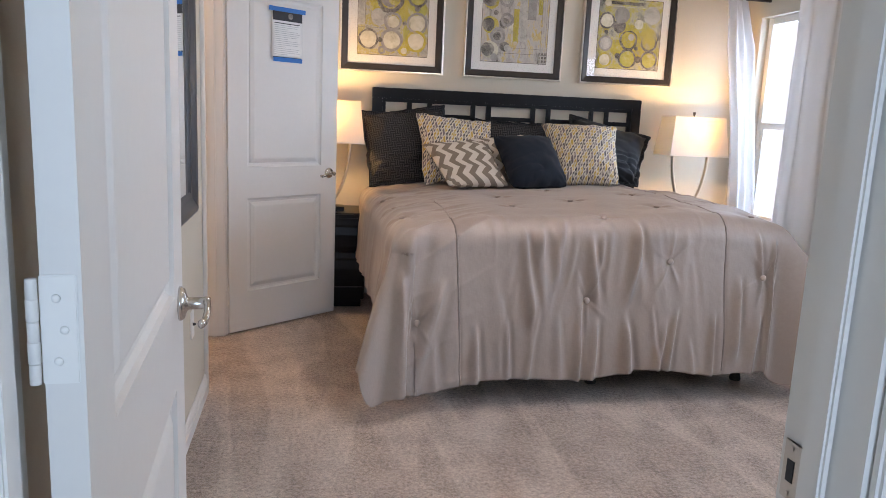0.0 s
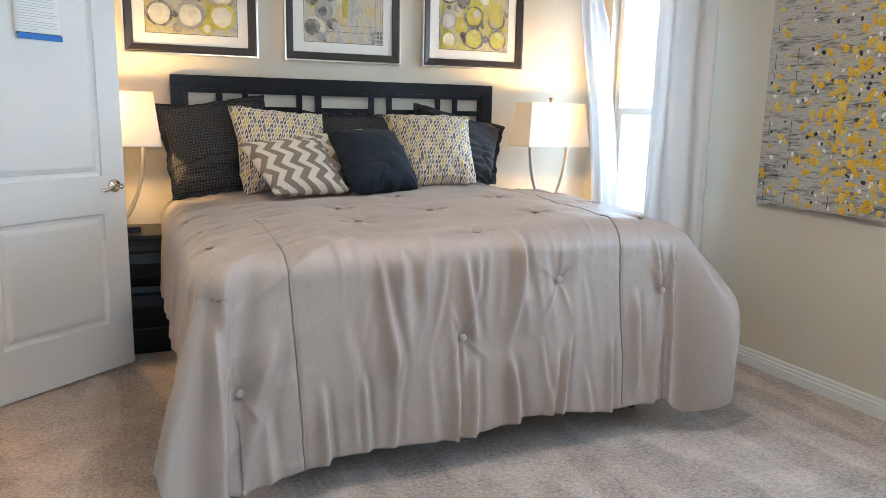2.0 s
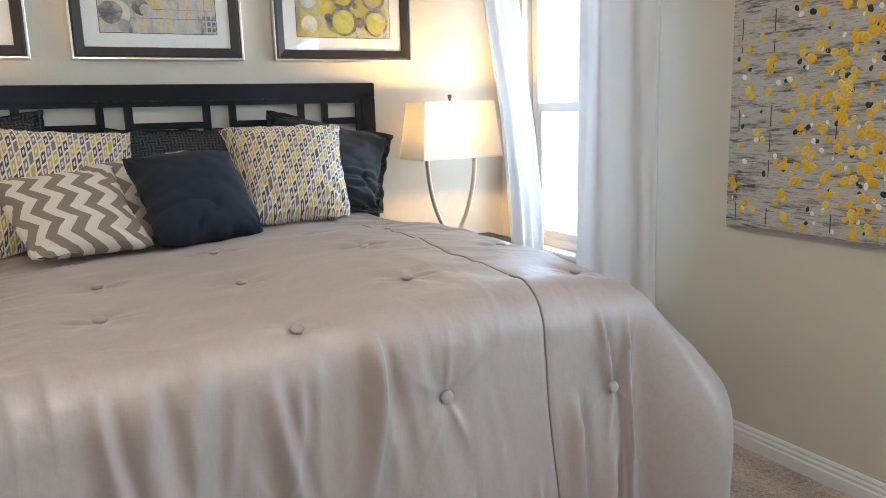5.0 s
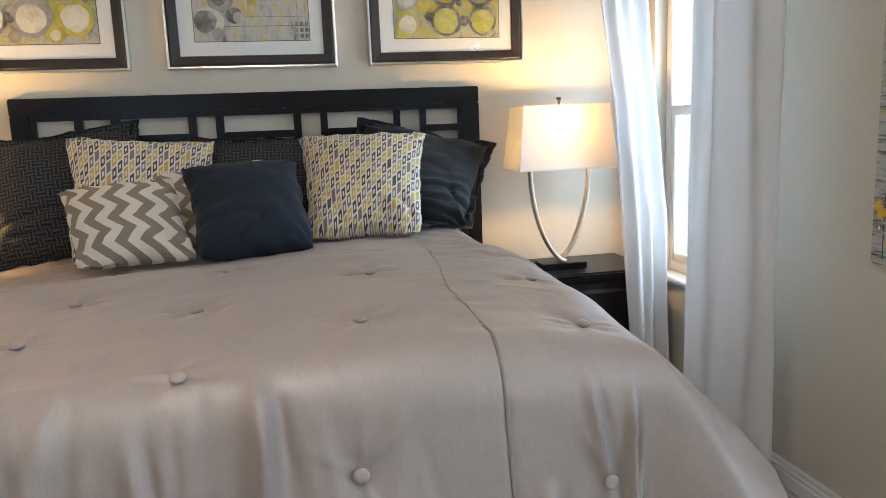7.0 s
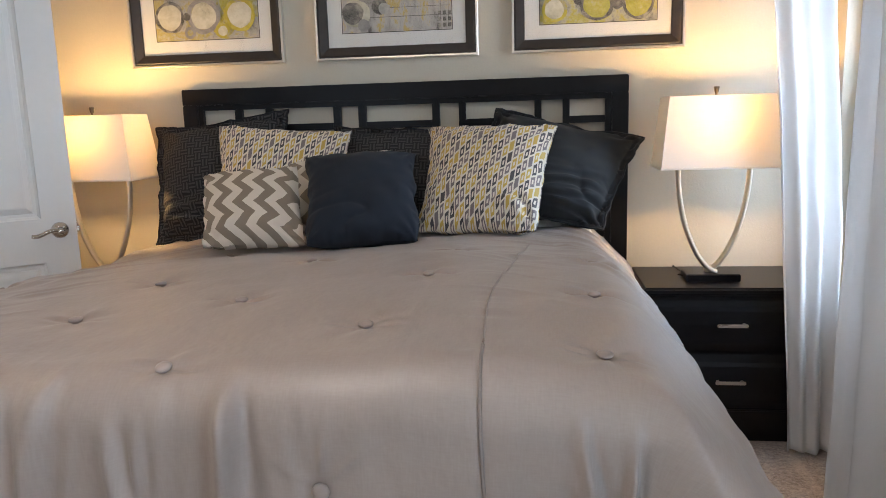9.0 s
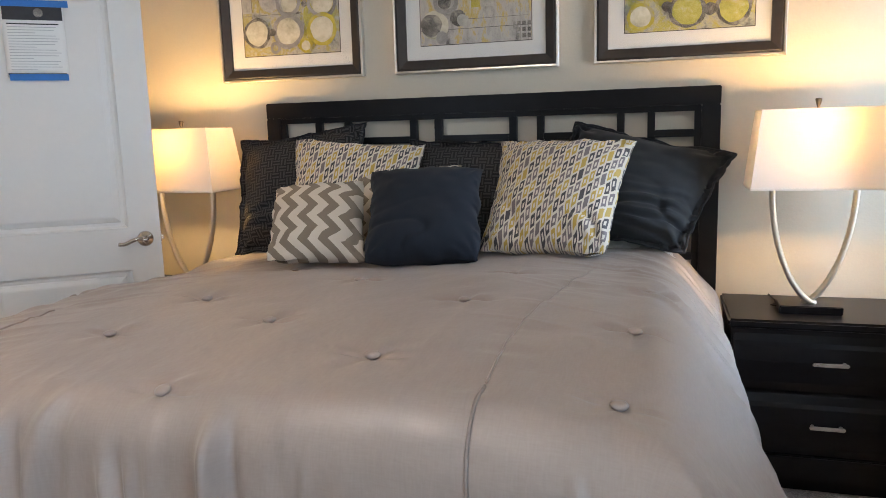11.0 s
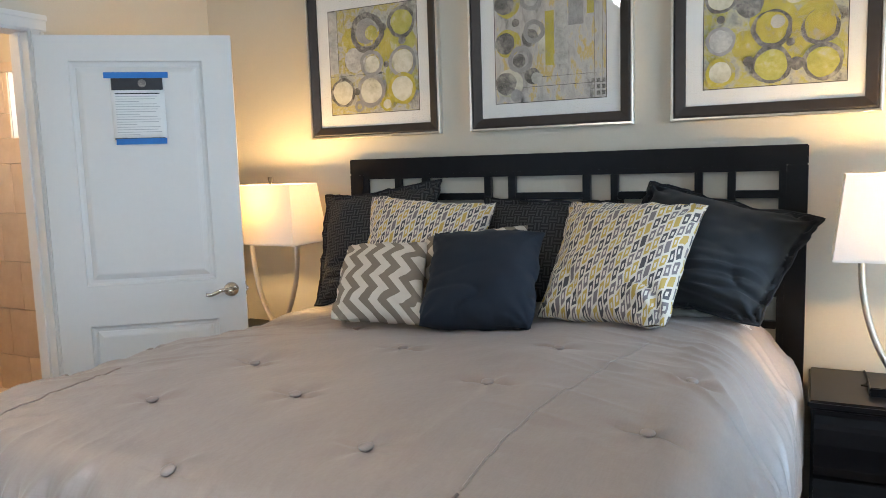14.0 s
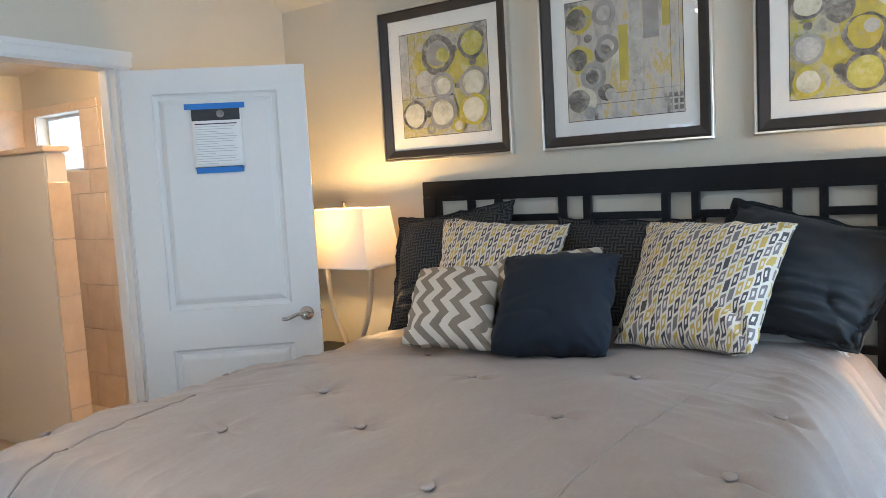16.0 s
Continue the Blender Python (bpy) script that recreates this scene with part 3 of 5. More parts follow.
# windows
def window(name, label, m, width, height):
    """Single-hung window in local x (width) and z, its glass at local y = 0, room towards -y."""
    w = thing(name, label, "", kind="structure")
    w.matrix_world = m
    f = bmesh.new()
    for a in ((0, 0.05, 0, height), (width - 0.05, width, 0, height), (0.05, width - 0.05, height - 0.05, height), (0.05, width - 0.05, 0, 0.05)):
        box(a[0], a[1], -0.03, 0.03, a[2], a[3], 0.004, into=f)
    part("window_frame", f, WHITE, w)
    mid = height * 0.49
    part("meeting_rail", box(0.05, width - 0.05, -0.032, 0.012, mid - 0.022, mid + 0.022, 0.004), WHITE, w)
    s = bmesh.new()
    for a in ((0.05, 0.085, 0.05, mid - 0.022), (width - 0.085, width - 0.05, 0.05, mid - 0.022), (0.085, width - 0.085, 0.05, 0.09)):
        box(a[0], a[1], -0.03, 0.0, a[2], a[3], 0.004, into=s)
    part("sash", s, WHITE, w)
    for z0, z1, y in ((0.05, mid, -0.012), (mid, height - 0.05, 0.012)):
        p = part("pane", box(0.05, width - 0.05, y - 0.002, y + 0.002, z0, z1), GLASS, w)
        p.visible_shadow = False
    part("window_sill", box(-0.02, width + 0.02, -0.125, -0.03, -0.018, 0.002, 0.005), WHITE, w)
    part("latch", box(width / 2 - 0.03, width / 2 + 0.03, -0.045, -0.03, mid + 0.01, mid + 0.03, 0.004), PLATE, w)
    return w


window("window_1", "white single-hung window, bright daylight outside", Matrix.Translation((XE + 0.09, WY1, WZ0)) @ pose(0, 0, 0, 0, 0, -90), WY1 - WY0, WZ1 - WZ0)
# out of view, assumed as the source of the cool light from the east
window("window_2", "white single-hung window, bright daylight outside", Matrix.Translation((XE + 0.09, SY1, WZ0)) @ pose(0, 0, 0, 0, 0, -90), SY1 - SY0, WZ1 - WZ0)
for k, x0 in enumerate((-2.35, -1.50)):
    w = thing("window_%d" % (k + 3), "small high white shower window", "", (x0, YN + 0.10, 1.71), kind="structure")
    f = bmesh.new()
    ww = 0.58 if k == 0 else 0.56
    for a in ((0, 0.025, 0, 0.42), (ww - 0.025, ww, 0, 0.42), (0.025, ww - 0.025, 0, 0.025), (0.025, ww - 0.025, 0.395, 0.42)):
        box(a[0], a[1], -0.02, 0.02, a[2], a[3], 0.003, into=f)
    part("window_frame", f, WHITE, w)
    part("pane", box(0.025, ww - 0.025, -0.002, 0.002, 0.025, 0.395), GLASS, w).visible_shadow = False


# ---- doors ----
def door_leaf(width, height, thick, panels):
    """Two-panel moulded door: hinge edge at x = 0, faces at y = 0 and y = thick."""
    bm = bmesh.new()
    st = panels[0][0]

    def quad(a, b, c, d):
        bm.faces.new([bm.verts.new(p) for p in (a, b, c, d)])

    for y, s in ((0.0, 1), (thick, -1)):
        zs = [0.0]
        for x0, x1, z0, z1 in panels:
            zs += [z0, z1]
        zs.append(height)
        px0, px1 = panels[0][0], panels[0][1]
        quad((0, y, 0), (px0, y, 0), (px0, y, height), (0, y, height))
        quad((px1, y, 0), (width, y, 0), (width, y, height), (px1, y, height))
        for k in range(0, len(zs), 2):
            quad((px0, y, zs[k]), (px1, y, zs[k]), (px1, y, zs[k + 1]), (px0, y, zs[k + 1]))
        for x0, x1, z0, z1 in panels:
            steps = [(0, 0), (0.003, 0.009), (0.012, 0.015), (0.024, 0.016), (0.028, 0.011), (0.046, 0.003), (0.052, 0.002)]
            rect = lambda i, d: [(x0 + i, y + s * d, z0 + i), (x1 - i, y + s * d, z0 + i), (x1 - i, y + s * d, z1 - i), (x0 + i, y + s * d, z1 - i)]
            for (i0, d0), (i1, d1) in zip(steps, steps[1:]):
                a, b = rect(i0, d0), rect(i1, d1)
                for k in range(4):
                    quad(a[k], a[(k + 1) % 4], b[(k + 1) % 4], b[k])
            quad(*rect(*steps[-1]))
    quad((0, 0, 0), (0, thick, 0), (0, thick, height), (0, 0, height))
    quad((width, 0, 0), (width, thick, 0), (width, thick, height), (width, 0, height))
    quad((0, 0, height), (width, 0, height), (width, thick, height), (0, thick, height))
    quad((0, 0, 0), (width, 0, 0), (width, thick, 0), (0, thick, 0))
    bmesh.ops.remove_doubles(bm, verts=bm.verts, dist=0.0002)
    bmesh.ops.recalc_face_normals(bm, faces=bm.faces)
    return bm


def lever(parent, x, z, thick, toward, sides=(0, 1)):
    """Lever handles on both faces of a leaf; toward: -1 points to the hinge."""
    for side in sides:
        y, s = (0.0, -1) if side == 0 else (thick, 1)
        rose = lathe([(0.033, 0), (0.033, 0.004), (0.029, 0.010), (0.016, 0.014), (0.012, 0.017), (0.012, 0.046), (0.014, 0.052), (0.010, 0.058)], 28, "Y")
        for v in rose.verts:
            v.co = Vector((v.co.x + x, y + s * v.co.y, v.co.z + z))
        bmesh.ops.recalc_face_normals(rose, faces=rose.faces)
        h = part("handle", rose, NICKEL, parent, "brushed nickel lever handle", True)
        pts = []
        for k in range(13):
            a = k / 12
            pts.append((x + toward * 0.105 * a, y + s * (0.048 + 0.008 * math.sin(a * 3.1)), z + 0.008 * math.sin(a * 5.5) - 0.006 * a))
        part("lever", tube(pts, 0.0085, 12, 0.0065), NICKEL, h, "", True)
    return


def hinges(parent, thick, zs, side_y):
    for z in zs:
        hb = box(-0.0025, 0.0005, 0.004, thick + 0.001, z - 0.052, z + 0.052, 0.0012)
        h = part("hinge", hb, PLATE, parent, "white painted butt hinge")
        kn = bmesh.new()
        for k in range(5):
            c = lathe([(0.005, 0), (0.0056, 0.001), (0.0056, 0.0195), (0.005, 0.0205)] if k % 2 else [(0.0048, 0), (0.0052, 0.001), (0.0052, 0.0185), (0.0048, 0.0195)], 12)
            for v in c.verts:
                v.co += Vector((-0.006, (-0.006 if side_y == 0 else thick + 0.006), z - 0.05 + k * 0.02))
            merge(kn, c)
        part("knuckle", kn, WHITE, h, "", True)
        for dz in (-0.03, 0.0, 0.03):
            sc = lathe([(0.0042, 0), (0.0036, 0.0012), (0.001, 0.0014)], 12, "X")
            for v in sc.verts:
                v.co = Vector((-0.0025 - v.co.x, v.co.y + thick * (0.62 if dz else 0.45), v.co.z + z + dz))
            part("screw", sc, PLATE, h, "", True)


PANELS = lambda w: [(0.125, w - 0.125, 0.235, 0.785), (0.125, w - 0.125, 0.965, 1.925)]
# bathroom door, swung wide open towards the bed
ang = math.degrees(math.atan2(5.222 - 4.727, 0.859 - 0.242))
bath_door = thing("door_1", "white two-panel door, wide open, with a taped notice", "", (0.258, 4.722, 0.012), ang, kind="structure")
part("leaf", door_leaf(0.79, 2.033, 0.035, PANELS(0.79)), WHITE, bath_door)
lever(bath_door, 0.728, 0.915, 0.035, -1)
hinges(bath_door, 0.035, (0.22, 1.02, 1.82), 1)
part("latch_plate", box(0.7895, 0.792, 0.006, 0.029, 0.885, 0.945, 0.0006), NICKEL, bath_door)
part("latch_bolt", box(0.79, 0.802, 0.011, 0.024, 0.905, 0.925, 0.002), NICKEL, bath_door)

# entry door, open against the mirror wall
ang = math.degrees(math.atan2(1.94 - 1.13, 0.456 - 0.4995))
entry_door = thing("door_2", "white two-panel door standing open into the bedroom", "", (0.4995, 1.135, 0.012), ang, kind="structure")
part("leaf", door_leaf(0.80, 2.033, 0.035, PANELS(0.80)), WHITE, entry_door)
lever(entry_door, 0.742, 0.935, 0.035, -1)
hinges(entry_door, 0.035, (0.25, 1.107, 1.82), 1)

# notice on the bathroom door
MB = pose(0.258, 4.722, 0.012, 0, 0, math.degrees(math.atan2(0.495, 0.617)))
notice = thing("notice", "printed paper notice taped to the door with blue tape", "notice")
notice.matrix_world = MB @ Matrix.Translation((0.395, -0.0035 + 0.002, 1.58))
pap = bmesh.new()
rows = [[pap.verts.new((-0.108 + 0.216 * i / 8, -0.0022 - 0.004 * math.sin(math.pi * j / 8) * (1 - i / 8) - 0.001 * (i % 2 == 0) * (j % 3), 0.006 + 0.275 * j / 8)) for i in range(9)] for j in range(9)]
for j in range(8):
    for i in range(8):
        pap.faces.new((rows[j][i], rows[j][i + 1], rows[j + 1][i + 1], rows[j + 1][i]))
pap.normal_update()
bmesh.ops.solidify(pap, geom=pap.faces[:], thickness=0.0006)
part("sheet", pap, PAPER, notice, "", True)
part("header_band", box(-0.104, 0.104, -0.0082, -0.0076, 0.222, 0.276), INK_HOLE_DARK, notice, "dark grey header band")
part("emblem", lathe([(0.017, 0), (0.017, 0.0004), (0.010, 0.0005)], 20, "Y"), PAINT_DARK, notice).location = (0.02, -0.0088, 0.25)
for k in range(17):
    z = 0.205 - k * 0.0108
    wd = 0.09 if k not in (3, 8, 12, 16) else 0.05
    wd -= 0.012 * ((k * 7) % 5) / 5
    part("printed_line", box(-0.092, -0.092 + 2 * wd, -0.0080, -0.0076, z, z + (0.0045 if k == 0 else 0.0026)), INK_HOLE_DARK if k == 0 else INK, notice)
part("footer_band", box(-0.104, 0.10, -0.0082, -0.0076, 0.012, 0.020), INK_HOLE_DARK, notice)
part("tape", box(-0.132, 0.128, -0.0098, -0.0088, 0.272, 0.297, 0.0003), TAPE, notice, "blue painter's tape")
part("tape", box(-0.100, 0.106, -0.0098, -0.0088, -0.008, 0.017, 0.0003), TAPE, notice, "blue painter's tape")

# mirror and outlets on the west wall
mirror = thing("wall_mirror", "tall rectangular wall mirror in a broad charcoal frame", "mirror", (XW, 3.13, 0.90))
fw, hw, hh = 0.085, 0.375, 1.25
fr = bmesh.new()
prof = [(0.0, 0.0), (0.0, 0.030), (0.012, 0.034), (0.030, 0.030), (0.060, 0.018), (0.078, 0.016), (0.085, 0.010), (0.085, 0.0)]
cor = lambda i: [(-hw + i, i), (hw - i, i), (hw - i, hh - i), (-hw + i, hh - i)]
for (i0, d0), (i1, d1) in zip(prof, prof[1:]):
    a, b = cor(i0), cor(i1)
    for k in range(4):
        q = [(d0, *a[k]), (d0, *a[(k + 1) % 4]), (d1, *b[(k + 1) % 4]), (d1, *b[k])]
        fr.faces.new([fr.verts.new(p) for p in q])
bmesh.ops.remove_doubles(fr, verts=fr.verts, dist=0.0002)
bmesh.ops.recalc_face_normals(fr, faces=fr.faces)
part("frame", fr, FRAME_GREY, mirror)
part("mirror_glass", box(0.001, 0.010, -hw + 0.07, hw - 0.07, 0.07, hh - 0.07), MIRROR, mirror)

for y, kind in ((2.93, "power"), (3.485, "cable")):
    o = thing("wall_outlet", "white plastic %s outlet plate" % kind, "outlet", (XW, y, 0.375), group="wall plates")
    part("plate", box(0, 0.006, -0.035, 0.035, 0, 0.115, 0.002), PLATE, o)
    if kind == "power":
        for z in (0.024, 0.066):
            s = part("socket", box(0.005, 0.0075, -0.017, 0.017, z, z + 0.028, 0.002), PLATE, o)
            # the openings' shade is painted as two black patches on the socket
            part("slot_shade", box(0.0074, 0.008, -0.008, -0.005, z + 0.008, z + 0.018, into=box(0.0074, 0.008, 0.005, 0.008, z + 0.008, z + 0.018)), INK_HOLE_DARK, s)
    else:
        c = lathe([(0.006, 0), (0.006, 0.006), (0.004, 0.006), (0.004, 0.012)], 14, "X")
        for v in c.verts:
            v.co += Vector((0.006, 0, 0.058))
        part("coax_jack", c, RUBBER, o)


# ---- bed ----
BX0, BX1 = 1.135, 3.149
bed = thing("bed", "king bed with black-stained wooden lattice headboard", "bed", (2.142, 4.7, 0))


def bpart(name, bm, material, label="", smooth=False, parent=None):
    bmesh.ops.translate(bm, verts=bm.verts, vec=(-2.142, -4.7, 0))
    return part(name, bm, material, parent or bed, label, smooth)


HY0, HY1 = 5.712, 5.752
hb = bpart("headboard", box(BX0, BX1, HY0, HY1, 1.418, 1.492, 0.004), BLACK, "black lattice headboard")
for x0, x1 in ((BX0, BX0 + 0.072), (BX1 - 0.072, BX1)):
    bpart("post", box(x0, x1, HY0, HY1, 0.0, 1.418, 0.003), BLACK, "", False, hb)
inset = (HY0 + 0.008, HY1 - 0.008)
bpart("rail", box(BX0 + 0.072, BX1 - 0.072, *inset, 1.395, 1.418, 0.002), BLACK, "", False, hb)
bpart("rail", box(BX0 + 0.072, BX1 - 0.072, *inset, 0.40, 0.62, 0.002), BLACK, "", False, hb)
bars = [(1.207, 1.230), (1.381, 1.417), (1.527, 1.561), (1.845, 1.879), (1.960, 1.996), (2.296, 2.330), (2.415, 2.447), (2.747, 2.778), (2.869, 2.899), (3.050, 3.077)]
for x0, x1 in bars:
    bpart("slat", box(x0, x1, *inset, 0.62, 1.395, 0.002), BLACK, "", False, hb)
for x0, x1 in ((1.230, 1.381), (1.561, 1.845), (1.996, 2.296), (2.447, 2.747), (2.899, 3.050)):
    for z in (1.293, 1.16, 1.035, 0.915, 0.79):
        bpart("crossbar", box(x0, x1, *inset, z, z + 0.031, 0.002), BLACK, "", False, hb)
bpart("mattress", box(1.20, 2.985, 3.72, 5.70, 0.48, 0.80, 0.05, segments=4), TICKING, "white quilted mattress", True)
bpart("box_spring", box(1.20, 2.99, 3.73, 5.70, 0.24, 0.475, 0.02), BASE_CLOTH, "black cloth covered box spring", True)
for x0, x1 in ((1.17, 1.20), (2.99, 3.02)):
    bpart("side_rail", box(x0, x1, 3.72, HY0, 0.16, 0.24, 0.004), BLACK)
bpart("foot_rail", box(1.20, 2.99, 3.74, 3.77, 0.16, 0.24, 0.004), BLACK)
for x in (1.25, 2.142, 2.96):
    for y in (3.85, 5.0):
        c = lathe([(0.028, 0), (0.030, 0.01), (0.024, 0.03), (0.022, 0.16)], 16)
        bmesh.ops.translate(c, verts=c.verts, vec=(x, y, 0))
        bpart("leg", c, RUBBER, "", True)

# comforter: a sheet laid over the mattress and let down at the foot and both sides
CX0, CX1, CYF, CYH, RAD = 1.165, 2.885, 3.70, 5.56, 0.12
SIDE, SIDE_R, FOOT = 0.54, 0.70, 0.82
RAD_R, TILT_R = 0.17, radians(50)      # window side: a round edge, a slope, then a straight fall
FOOT_BUTTONS = [(1.18, 0.485), (1.978, 0.526), (2.375, 0.695), (2.86, 0.640)]
TOP_BUTTONS = [(2.407, 3.832), (2.060, 3.655), (2.472, 4.279), (2.044, 4.076), (2.875, 3.745), (2.504, 4.744), (2.073, 4.557), (1.714, 4.308), (1.696, 3.946), (2.885, 4.135), (2.912, 4.545), (1.648, 4.945), (1.13, 3.80), (1.125, 4.11), (1.10, 4.46)]
SEAMS = (1.345, 2.67)


def seam(k, t):
    """Where a seam runs: nearly straight, the window-side one drawn in over the middle of the bed."""
    t = np.asarray(t, float)
    if k == 0:
        return 1.345 - 0.03 * sstep(3.9, 4.6, t) + 0.04 * np.maximum(CYF - t, 0) / 0.8
    return 2.648 + 0.075 * sstep(4.0, 4.95, t) + 0.04 * sstep(3.7, 3.0, t) + 0.004 * np.sin(t * 9)


def top_z(x, y):
    sag = 0.045 * np.maximum(2.5 - x, 0) + 0.06 * np.maximum(1.5 - x, 0) + 0.07 * np.maximum(x - 2.5, 0)
    return 0.938 - sag - 0.035 * sstep(4.5, 5.0, y) - 0.02 * sstep(4.0, 3.65, y)


def comforter_base(s, t):
    dl, dr, df = np.maximum(CX0 - s, 0), np.maximum(s - CX1, 0), np.maximum(CYF - t, 0)
    ds = dl + dr
    r = np.hypot(ds, df)
    rr = np.where(r > 1e-9, r, 1)
    ux, uy = np.where(dr > 0, ds, -ds) / rr, -df / rr
    left = dl > 0
    corner = 2 * ds * df / rr ** 2
    r = np.where(r > 0.78, 0.78 + 0.13 * np.tanh((r - 0.78) / 0.13), r)
    r = r * (1 - np.where(left, 0.095, 0.03) * corner)
    # foot and door side: a quarter round, then a fall that leans out a little
    half = RAD * np.pi / 2
    bend = np.minimum(r, half) / RAD
    beyond = np.maximum(r - half, 0)
    lean = ux ** 2 * 0.05 + uy ** 2 * (0.05 + 0.09 * sstep(1.6, 1.1, s))
    out_f = RAD * np.sin(bend) + lean * beyond + corner * np.where(left, 0.24, 0.03) * beyond
    down_f = RAD * (1 - np.cos(bend)) + beyond * np.sqrt(1 - np.minimum(lean, 0.9) ** 2)
    # window side
    arc = RAD_R * TILT_R
    b2 = np.minimum(r, arc) / RAD_R
    slope = 0.135 + 0.175 * sstep(4.1, 3.6, t)
    run = np.clip(r - arc, 0, slope)
    fall = np.maximum(r - arc - slope, 0)
    knee = 0.03 * (1 - np.exp(-fall / 0.05))
    out_r = RAD_R * np.sin(b2) + run * math.cos(TILT_R) + knee
    down_r = RAD_R * (1 - np.cos(b2)) + run * math.sin(TILT_R) + fall
    k = np.where(left, 0.0, sstep(0.12, 0.80, ux ** 2))
    out, down = out_f * (1 - k) + out_r * k, down_f * (1 - k) + down_r * k
    boxy = np.maximum(np.maximum(np.abs(ux), np.abs(uy)), 1e-6) ** np.where(left, 0.45, 0.80)
    boxy = np.where(r > 1e-9, boxy, 1)
    x0, y0 = np.clip(s, CX0, CX1), np.maximum(t, CYF)
    z = top_z(x0, y0) - down
    spill = np.maximum(0.02 - z, 0)
    z = np.maximum(z, 0.02 + 0.006 * spill)
    return np.stack([x0 + ux / boxy * out + ux * 0.5 * spill, y0 + uy / boxy * out + uy * 0.5 * spill, z], -1)


def to_sheet(x, z):
    """A place on the foot's face as sheet coordinates."""
    return x, CYF - ((0.915 - z) - RAD + RAD * math.pi / 2)


BUTTONS = TOP_BUTTONS + [to_sheet(x, z) for x, z in FOOT_BUTTONS]


def ridge(s, d, s0, d0, d1, slope, wid, hgt, sway):
    """One fold down the foot: sharp on one flank, soft on the other, fading at both ends."""
    line = s0 + slope * (d - d0) + sway * np.sin((d - d0) * 9 + s0 * 40)
    grow = wid * (0.7 + 0.8 * np.clip((d - d0) / 0.6, 0, 1))
    x = (s - line) / grow
    form = np.where(x > 0, np.exp(-(x * 1.5) ** 2), np.exp(-(x * 0.75) ** 2)) - 0.35 * np.exp(-((x - 1.7) / 0.7) ** 2)
    return 1.4 * hgt * form * sstep(d0 - 0.02, d0 + 0.10, d) * (1 - sstep(d1 - 0.14, d1 + 0.02, d))


FOLDS = []
fold_rnd = random.Random(5)
for k in range(26):           # long falls in the middle panel, thickest left of its middle
    x = 1.52 + 1.06 * (k + fold_rnd.uniform(-0.7, 0.7)) / 26
    strong = 1.0 if 1.62 < x < 2.22 else 0.28
    top = fold_rnd.uniform(0.02, 0.40)
    FOLDS.append((x, top, top + fold_rnd.uniform(0.18, 0.50), fold_rnd.uniform(-0.16, 0.14), fold_rnd.uniform(0.013, 0.032), strong * (0.003 + 0.014 * fold_rnd.random() ** 1.6), fold_rnd.uniform(0.0, 0.012)))
for k in range(17):           # pleats drawn in by the hem
    x = 1.40 + 1.26 * (k + fold_rnd.uniform(-0.6, 0.6)) / 17
    FOLDS.append((x, fold_rnd.uniform(0.40, 0.66), 1.1, fold_rnd.uniform(-0.18, 0.18), fold_rnd.uniform(0.012, 0.024), fold_rnd.uniform(0.005, 0.018), 0.004))
FOLDS += [(1.29, 0.32, 1.1, -0.26, 0.036, 0.024, 0.004), (1.17, 0.08, 1.05, -0.34, 0.060, 0.036, 0.0), (1.05, 0.25, 1.1, -0.24, 0.050, 0.028, 0.0), (1.25, 0.55, 1.1, 0.05, 0.024, 0.014, 0.0),
          (2.74, 0.34, 0.80, 0.02, 0.022, 0.024, 0.0), (2.82, 0.12, 0.42, 0.16, 0.014, 0.015, 0.0), (2.92, 0.14, 0.62, 0.12, 0.020, 0.014, 0.0), (2.86, 0.50, 1.1, -0.10, 0.022, 0.018, 0.0), (2.98, 0.30, 0.9, 0.05, 0.026, 0.012, 0.0)]


